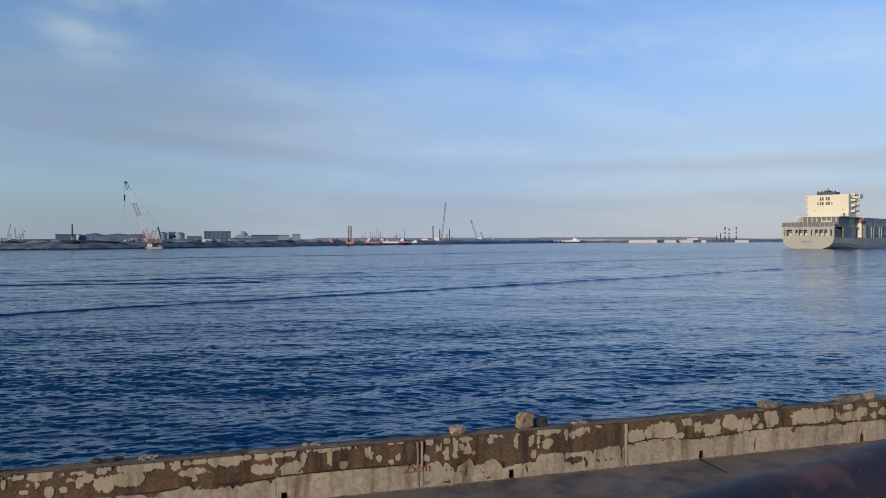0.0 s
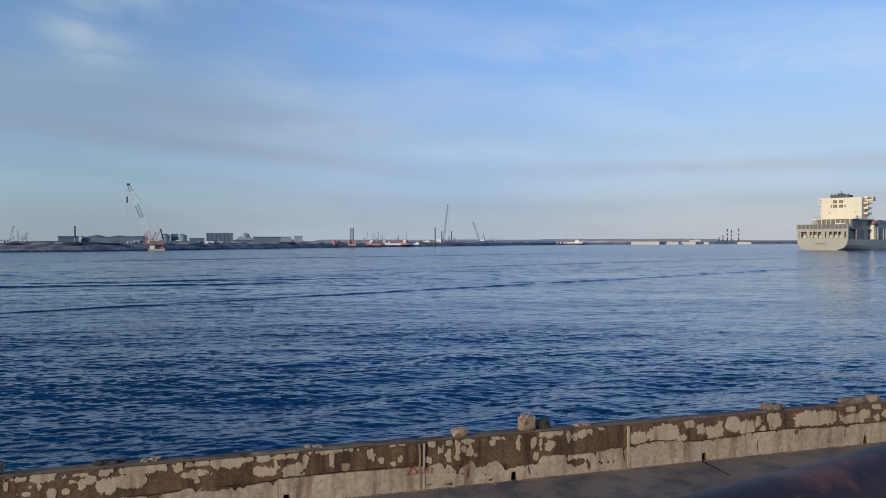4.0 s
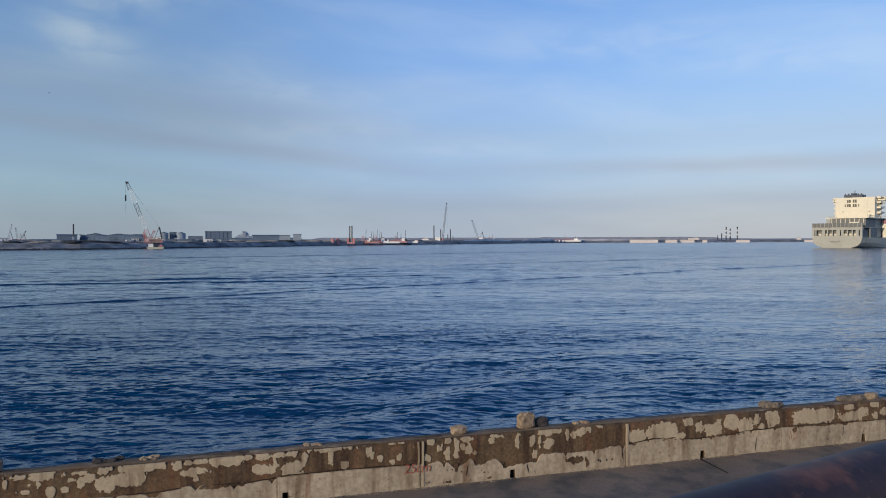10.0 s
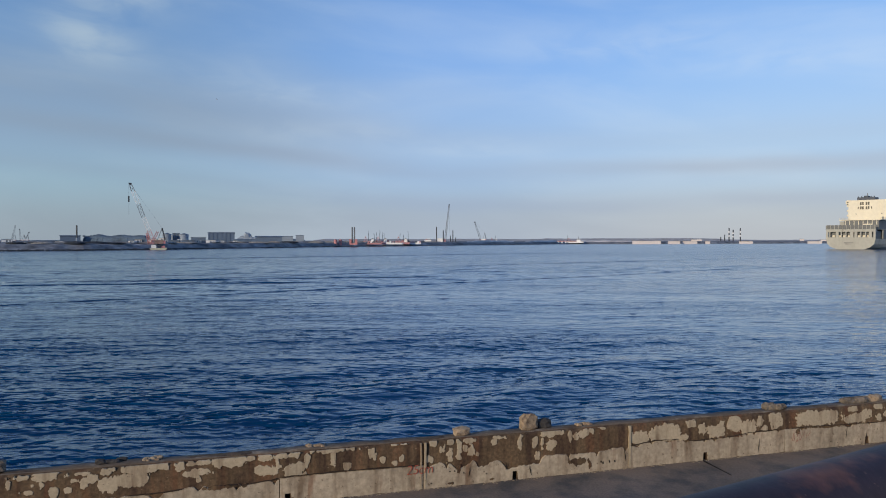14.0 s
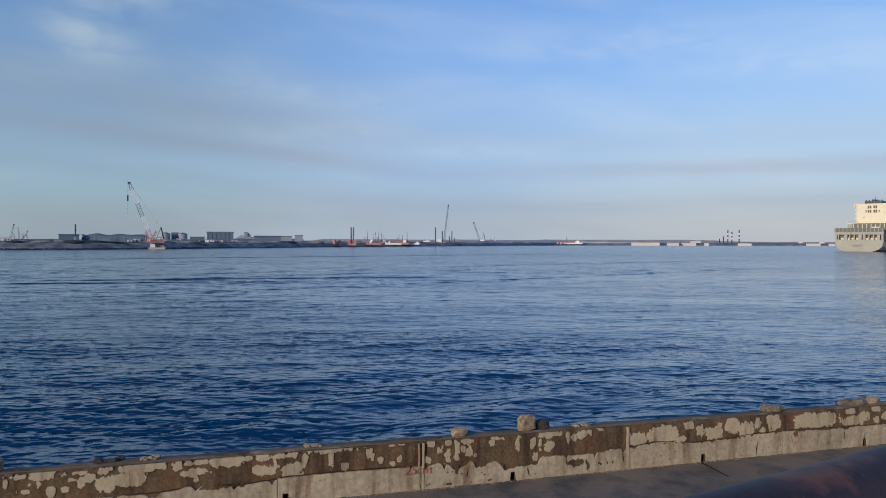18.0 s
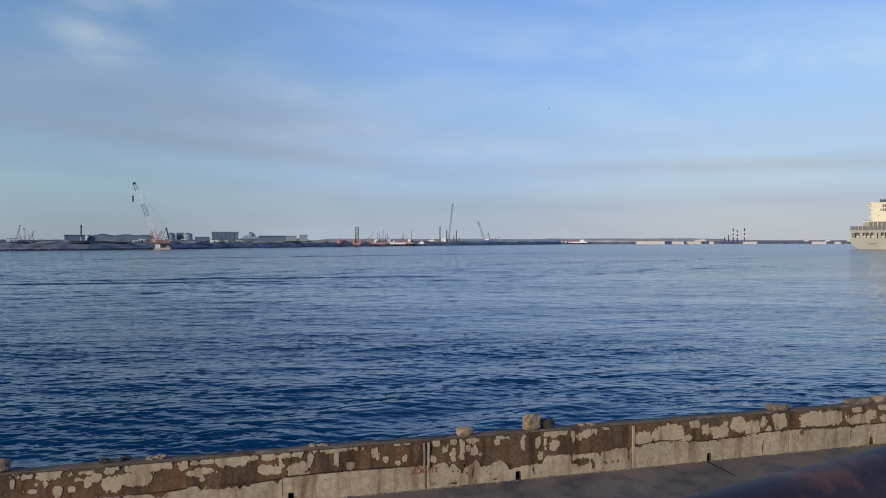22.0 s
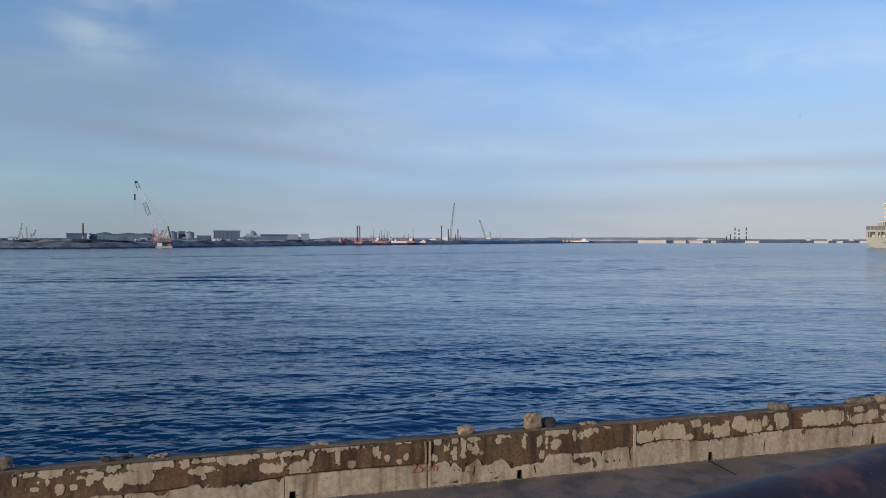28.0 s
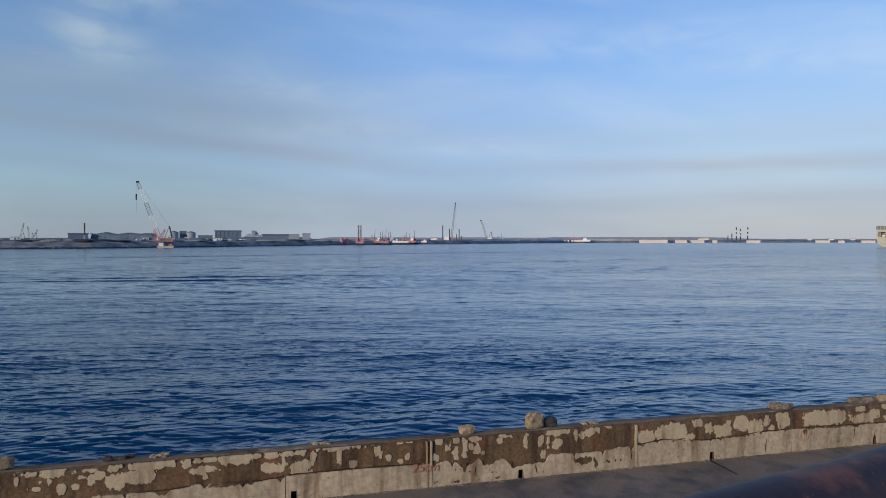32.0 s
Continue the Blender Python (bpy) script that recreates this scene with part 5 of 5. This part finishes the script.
def make_ship():
    """Container ship: x forward from the transom, y to port, z from the waterline."""
    ship = thing("container_ship", pose(0, 0, 0), "grey container ship with a cream white bridge house, seen from astern", "ship")
    # hull sections: distance from the transom, half width at the waterline, at the turn, at the deck, deck height
    secs = ((0.0, 8.0, 13.4, 14.2, 6.4), (6, 10.0, 14.2, 14.6, 6.4), (18, 13.0, 15.4, 15.6, 6.4), (40, 15.6, 16, 16, 6.4), (150, 16, 16, 16, 6.4), (180, 12.0, 14.5, 15.5, 7.6), (200, 6, 9.0, 12, 9.5), (214, 0.4, 2.5, 5, 11))
    bm = bmesh.new()
    rows = []
    for x, a, b, c, h in secs:
        half = ((a * 0.55, -2.0), (a, 0.0), (a + (b - a) * 0.62, 1.2), (b, 3.2), (c, h))
        rows.append([bm.verts.new((x + (z * 0.02 if x == 0 else 0), y, z)) for y, z in half] + [bm.verts.new((x + (z * 0.02 if x == 0 else 0), -y, z)) for y, z in half[::-1]])
    for p, q in zip(rows, rows[1:]):
        for i in range(len(p)):
            j = (i + 1) % len(p)
            bm.faces.new((p[i], p[j], q[j], q[i]))
    bm.faces.new(rows[0])
    bm.faces.new(rows[-1][::-1])
    part("hull", bm, HULL, ship, "grey hull with a rounded stern")
    # covered mooring deck over the transom: sill, posts and roof
    part("mooring_deck_back", boxed(3.0, 22, -13.6, 13.6, 6.4, 11.4), SHIP_DARK, ship, "shaded mooring deck")
    part("stern_beam", boxed(0.1, 3.0, -14.2, 14.2, 10.9, 12.3, 0.1), HULL, ship)
    for y, w in ((13.6, 0.6), (12.0, 0.3), (7.6, 0.9), (5.2, 0.3), (2.5, 0.3), (-0.8, 1.0), (-3.2, 0.8), (-6.0, 0.3), (-8.7, 0.3), (-11.4, 0.8), (-13.6, 0.6)):
        part("stern_post", boxed(0.15, 1.0, y - w, y + w, 6.38, 10.95), HULL, ship)
    part("stern_sill", boxed(0.12, 0.6, -14.0, 14.0, 6.38, 7.5), HULL, ship)
    for y in (10.0, 6.3, 3.8, 1.0, -4.6, -7.4, -10.0):
        part("winch", tubed((2.0, y - 0.8, 8.1), (2.0, y + 0.8, 8.1), 0.8, n=10), CREAM, ship)
    for i in range(9):
        y = 3.4 - 0.62 * i
        part("name_bar", boxed(0.0, 0.075, y - 0.2, y + 0.2, 3.7, 4.3), SHIP_DARK, ship, "small dark lettering bar")
    for i in range(6):
        y = 2.6 - 0.6 * i
        part("name_bar", boxed(-0.02, 0.06, y - 0.18, y + 0.18, 3.0, 3.35), SHIP_DARK, ship, "small dark lettering bar")
    for x0, x1, yy in ((6.2, 39.5, -15.3), (6.2, 25, 8.3)):
        for z in (19.3, 19.8):
            part("deck_rail", boxed(x0, x1, yy - 0.05, yy + 0.05, z, z + 0.1), CREAM, ship, "cream white rail")
        for k in range(9):
            x = x0 + (x1 - x0) * k / 8
            part("rail_stanchion", boxed(x - 0.06, x + 0.06, yy - 0.06, yy + 0.06, 18.7, 19.9), CREAM, ship)
    part("poop_deck", boxed(0.1, 40, -14.6, 14.6, 12.3, 12.6), HULL, ship)
    bulwark = part("poop_bulwark", boxed(0.2, 0.5, -14.4, 14.4, 12.6, 15.2), SHIP_DARK, ship, "dark bulwark")
    part("side_bulwark", boxed(0.5, 14, 14.1, 14.4, 12.6, 15.2), SHIP_DARK, ship, "dark bulwark")
    for i in range(13):
        y = -13.8 + 27.6 * i / 12
        part("rail_post", boxed(0.0, 0.2, y - 0.12, y + 0.12, 12.6, 15.3), HULL, bulwark)
    # lower house
    low_house = part("lower_house", boxed(7, 24, -14.0, 6.0, 12.6, 18.2, 0.15), SHIP_DARK, ship, "dark grey lower house")
    for i in range(8):
        y = -12.8 + 18 * i / 7
        part("house_post", boxed(6.8, 7.0, y - 0.18, y + 0.18, 15.4, 18.0), CREAM, low_house)
    part("name_board", boxed(6.7, 6.98, -10.0, -5.0, 13.2, 16.0), CREAM, low_house, "pale board")
    part("house_deck", boxed(6, 40, -15.5, 8.5, 18.2, 18.7), CREAM, ship, "cream white deck edge")
    # lighter hull grey here stands in for haze over the shaded side
    part("side_house", boxed(24.2, 39, -12.6, 14.5, 6.6, 18.15), HULL, ship)
    part("side_house", boxed(12, 24, -15.0, -14.2, 6.4, 12.3), SHIP_DARK, ship)
    # bridge house
    house = part("bridge_house", boxed(25, 37, -13.3, 9.6, 18.7, 31.9, 0.2), CREAM, ship, "cream white bridge house")
    for zz in (29.6, 26.8):
        for y in (1.5, -1.9):
            part("window", boxed(24.9, 25.02, y - 1.1, y + 1.1, zz - 1.0, zz + 0.9), SHIP_GLASS, house, "dark window")
            part("window_bar", boxed(24.86, 24.9, y - 0.1, y + 0.1, zz - 1.0, zz + 0.9), CREAM, house)
    for y in (3.6, -4.2):
        part("window", boxed(24.9, 25.02, y - 0.3, y + 0.3, 26.0, 27.6), SHIP_GLASS, house, "dark window")
    part("door", boxed(24.9, 25.02, -11.4, -10.3, 19.0, 20.8), SHIP_DARK, house)
    part("duct", boxed(24.7, 25.0, -9.3, -8.9, 18.8, 31.0), CREAM, house, "cream white duct")
    for y in (-10.2, 4.8):
        part("deck_lamp", boxed(24.6, 25.0, y - 0.25, y + 0.25, 22.6, 23.1), SHIP_DARK, house)
    for side, near, out, tip in ((-1, 13.1, 15.4, 17.4), (1, 9.4, 11.8, 13.2)):
        for k in range(4):
            z = 19.6 + 3.2 * k
            y0, y1 = sorted((side * near, side * out))
            gallery = part("side_gallery", boxed(29, 36.5, y0, y1, z + 1.9, z + 2.15), CREAM, ship)
            part("gallery_rail", boxed(29, 36.5, *sorted((side * (out - 0.1), side * out)), z + 2.15, z + 3.1), CREAM, gallery)
            part("gallery_rail", boxed(28.95, 29.05, y0, y1, z + 2.15, z + 3.1), CREAM, gallery)
            part("gallery_stair", tubed((30, side * (out - 0.8), z - 0.9), (34, side * (out - 0.8), z + 2.0), 0.3, n=4), CREAM, gallery)
        y0, y1 = sorted((side * near, side * tip))
        wing = part("bridge_wing", boxed(31, 36, y0, y1, 29.7, 32.1, 0.15), CREAM, ship, "cream white bridge wing")
        part("wing_window", boxed(30.9, 30.99, *sorted((side * (near + 1.0), side * (tip - 0.6))), 30.7, 31.7), SHIP_GLASS, wing)
        part("wing_brace", tubed((33, side * (near + 0.3), 26.2), (33, side * (tip - 0.3), 29.7), 0.35, n=6), CREAM, wing)
    part("wheel_top", boxed(26.5, 34, -5.6, 4.9, 31.9, 33.7, 0.2), SHIP_NAVY, ship, "dark navy housing on the bridge roof")
    for y in (-5.0, -3.2, 2.4, 4.3):
        part("roof_vent", tubed((27.5, y, 33.7), (27.5, y, 34.4), 0.4, n=8), SHIP_NAVY, ship)
    part("funnel", boxed(27, 31, -1.6, 1.0, 33.7, 34.7, 0.3), SHIP_NAVY, ship)
    part("radar_mast", tubed((30, -0.3, 34.6), (30, -0.3, 36.6), 0.3, 0.12, n=6), SHIP_DARK, ship)
    # boat and stairs on the starboard side
    bm = bmesh.new()
    lump(bm, (41.5, -14.6, 16.6), (8.0, 3.2, 3.4), 3, 0.03, 3, 0.1)
    part("lifeboat", bm, RED, ship, "red covered lifeboat", smooth=True)
    for x in (38.5, 44.5):
        part("davit", tubed((x, -12.5, 12.6), (x, -15.5, 19.0), 0.3, n=6), CREAM, ship)
    part("stair_tower", boxed(39.3, 41.6, -15.3, -13.2, 6.4, 17.0, 0.1), CREAM, ship, "cream white stair tower")
    for z in (8.2, 11.0, 13.8):
        part("landing", boxed(39.2, 45.5, -15.8, -13.0, z, z + 0.4), CREAM, ship)
    for x in (39.4, 42.3, 45.3):
        part("landing_post", boxed(x - 0.2, x + 0.2, -15.8, -15.4, 6.4, 14.0), CREAM, ship)
    # containers in bays, with pale lashing posts between
    bm = bmesh.new()
    box(bm, -6.1, 6.1, -1.2, 1.2, 0, 2.55, 0.06)
    shape = mesh_of("container", bm, HAZY_CARGO)
    for bay in range(7):
        x = 54 + 14.6 * bay
        for row in range(12):
            for tier in range(4):
                if row > 3 and tier < 3 and bay > 0:
                    continue
                ob = new("container", shape)
                ob.parent = ship
                ob.matrix_basis = pose(x, -14.3 + 2.6 * row, 8.0 + 2.62 * tier)
        part("hatch_coaming", boxed(x - 6.4, x + 6.4, -15.4, 15.4, 6.4, 7.99), SHIP_DARK, ship)
        for y in (-15.7, 15.7):
            for dx in (-7.6, 2.6):
                part("lashing_post", boxed(x + dx - 0.28, x + dx + 0.28, y - 0.2, y + 0.2, 6.4, 13.0), HULL, ship, "pale grey lashing post")
    return ship


ship = make_ship()


# ---- wake waves ----


def make_wake(x, y, length, turn, tall, wide, seed, label):
    """A long low wave that runs over the water: a rounded ridge whose flanks dip under the surface."""
    bm = bmesh.new()
    rows = []
    for u in spread(-length / 2, length / 2, 0.4):
        k = max(0.0, 1 - (2 * u / length) ** 4) * max(0.35, 0.85 + 0.45 * noise.noise(Vector((u * 0.10, seed, 0))) + 0.4 * noise.noise(Vector((u * 0.4, seed, 6))))
        bend = 1.2 * noise.noise(Vector((u * 0.03, seed, 4))) + 0.5 * noise.noise(Vector((u * 0.25, seed, 9)))
        row = []
        for v in spread(-2.4, 2.4, 0.2):
            chop = 0.035 * noise.noise(Vector((u * 0.9, v * wide * 1.6, seed))) + 0.018 * noise.noise(Vector((u * 2.3, v * wide * 4.0, seed)))
            z = tall * k * math.exp(-(v * (1.3 if v < 0 else 0.85)) ** 2) - 0.07 + chop
            row.append(bm.verts.new((u, v * wide * 0.72 + bend, z)))
        rows.append(row)
    for a, b in zip(rows, rows[1:]):
        for i in range(len(a) - 1):
            bm.faces.new((a[i], a[i + 1], b[i + 1], b[i]))
    ob = new("wake_wave", mesh_of("wake_wave", bm, WATER, True))
    ob.matrix_basis = pose(x, y, 0, 0, 0, turn)
    return tagged(ob, label, "wave", "wake waves")


WAKES = [  # place, length, turn, height, width, seed, drift per second sideways and forward, sinking per second
    (make_wake(40, 110.5, 280, 39.5, 0.25, 0.85, 1, "long dark wake wave on the water"), 40, 110.5, 39.5, -0.46, 0.56, -0.005),
    (make_wake(30, 108, 210, 39.5, 0.13, 0.7, 12, "thin wake wave beside a longer one"), 30, 108, 39.5, -0.44, 0.54, -0.003),
    (make_wake(-28, 105, 150, 41, 0.17, 0.8, 2, "long low wake wave on the water"), -28, 105, 41, -0.06, 0.08, -0.002),
    (make_wake(-20, 128, 120, 38, 0.15, 0.9, 13, "long low wake wave on the water"), -20, 128, 38, -0.05, 0.06, -0.001),
    (make_wake(60, 190, 200, 36, 0.22, 1.0, 3, "long low wake wave on the water"), 60, 190, 36, -0.1, 0.25, -0.002),
    (make_wake(-42, 86, 60, 14, 0.23, 0.7, 7, "broken dark wake wave on the water"), -42, 86, 14, 0.05, 0.15, -0.001),
    (make_wake(-30, 98, 70, 16, 0.22, 0.8, 8, "broken dark wake wave on the water"), -30, 98, 16, 0.05, 0.12, -0.001),
    (make_wake(100, 312, 260, 42, 0.19, 2.0, 9, "long wake line trailing behind the ship"), 100, 312, 42, 0.0, 0.0, -0.002),
    (make_wake(118, 292, 240, 44, 0.18, 2.0, 10, "long wake line trailing behind the ship"), 118, 292, 44, 0.05, -0.05, -0.002),
    (make_wake(-25, 246, 260, 38, 0.27, 1.3, 11, "long low wake wave on the water"), -25, 246, 38, -0.12, 0.16, -0.001),
]

# ---- gull and spray ----
GULL = mat("gull_grey", (0.55, 0.55, 0.56), 0.8, vary=0.15, grain=30, coarse=8, bump=0)
FOAM = mat("white_spray", (0.80, 0.84, 0.88), 0.4, vary=0.05, grain=40, coarse=10, bump=0)


def make_gull():
    bird = thing("gull", pose(0, 0, 0), "small grey gull gliding high over the water", "bird")
    bm = bmesh.new()
    lump(bm, (0, 0, 0), (0.46, 0.16, 0.15), 2, 0.05, 2, 0.0)
    part("body", bm, GULL, bird, smooth=True)
    bm = bmesh.new()
    lump(bm, (0.25, 0, 0.03), (0.13, 0.10, 0.10), 3, 0.03, 2, 0.0)
    part("head", bm, GULL, bird, smooth=True)
    part("beak", tubed((0.31, 0, 0.03), (0.37, 0, 0.02), 0.016, 0.004, n=6), ORANGE, bird)
    for side in (-1, 1):
        bm = bmesh.new()
        v = [bm.verts.new((x, side * y, z)) for x, y, z in ((0.12, 0.05, 0.02), (0.13, 0.32, 0.10), (0.00, 0.62, 0.07), (-0.06, 0.34, 0.09), (-0.08, 0.05, 0.01))]
        f = bm.faces.new(v)
        made = bmesh.ops.extrude_face_region(bm, geom=[f])["geom"]
        bmesh.ops.translate(bm, verts=[g for g in made if isinstance(g, bmesh.types.BMVert)], vec=(0, 0, 0.012))
        part("wing", bm, GULL, bird, "long grey wing")
    bm = bmesh.new()
    box(bm, -0.34, -0.18, -0.05, 0.05, -0.008, 0.008)
    part("tail", bm, GULL, bird)
    return bird


def make_spray():
    cloud = thing("water_spray", pose(0, 0, 0), "small burst of white spray behind the sea wall", "spray")
    r = random.Random(5)
    for i in range(11):
        bm = bmesh.new()
        s = r.uniform(0.010, 0.024)
        lump(bm, (r.gauss(0, 0.04), r.gauss(0, 0.04), r.uniform(-0.08, 0.08)), (s, s, s * 1.6), i, 0.3, 1, 0.0)
        part("droplet", bm, FOAM, cloud)
    return cloud


gull = make_gull()
spray = make_spray()


# ---- moving things ----


def motions():
    # the ship steams away at a steady four metres a second
    walk(ship, [(t, pose(209.5 + 3.14 * t, 407.6 + 2.78 * t, 0, 0, 0, 42)) for t in (0, 8, 16, 24, 32)])
    # a gull crosses from left to right
    walk(gull, [(t, pose(-6.9 + 11.58 * (t - 19), 200, 43.5 - 0.35 * (t - 19), 0, 0, 0)) for t in (0, 8, 16, 24, 32)])
    # one splash leaps up behind the wall and falls back
    walk(spray, [(t, pose(x, 13.75, z, 0, 0, 16.8)) for t, x, z in ((0, 5.80, -0.6), (12.5, 5.80, -0.6), (12.8, 5.76, 2.0), (12.9, 5.74, 2.32), (13.0, 5.68, 2.38), (13.1, 5.58, 2.36), (13.25, 5.52, 2.05), (13.6, 5.50, -0.6), (32, 5.50, -0.6))])
    # wake waves run on and die down
    for wave, x, y, turn, vx, vy, vz in WAKES:
        walk(wave, [(t, pose(x + vx * t, y + vy * t, vz * t, 0, 0, turn)) for t in (0, 8, 16, 24, 32)])
    # the chop drifts towards the quay
    walk(water, [(t, pose(0.06 * t, -DRIFT * t, 0)) for t in (0, 8, 16, 24, 32)])


motions()
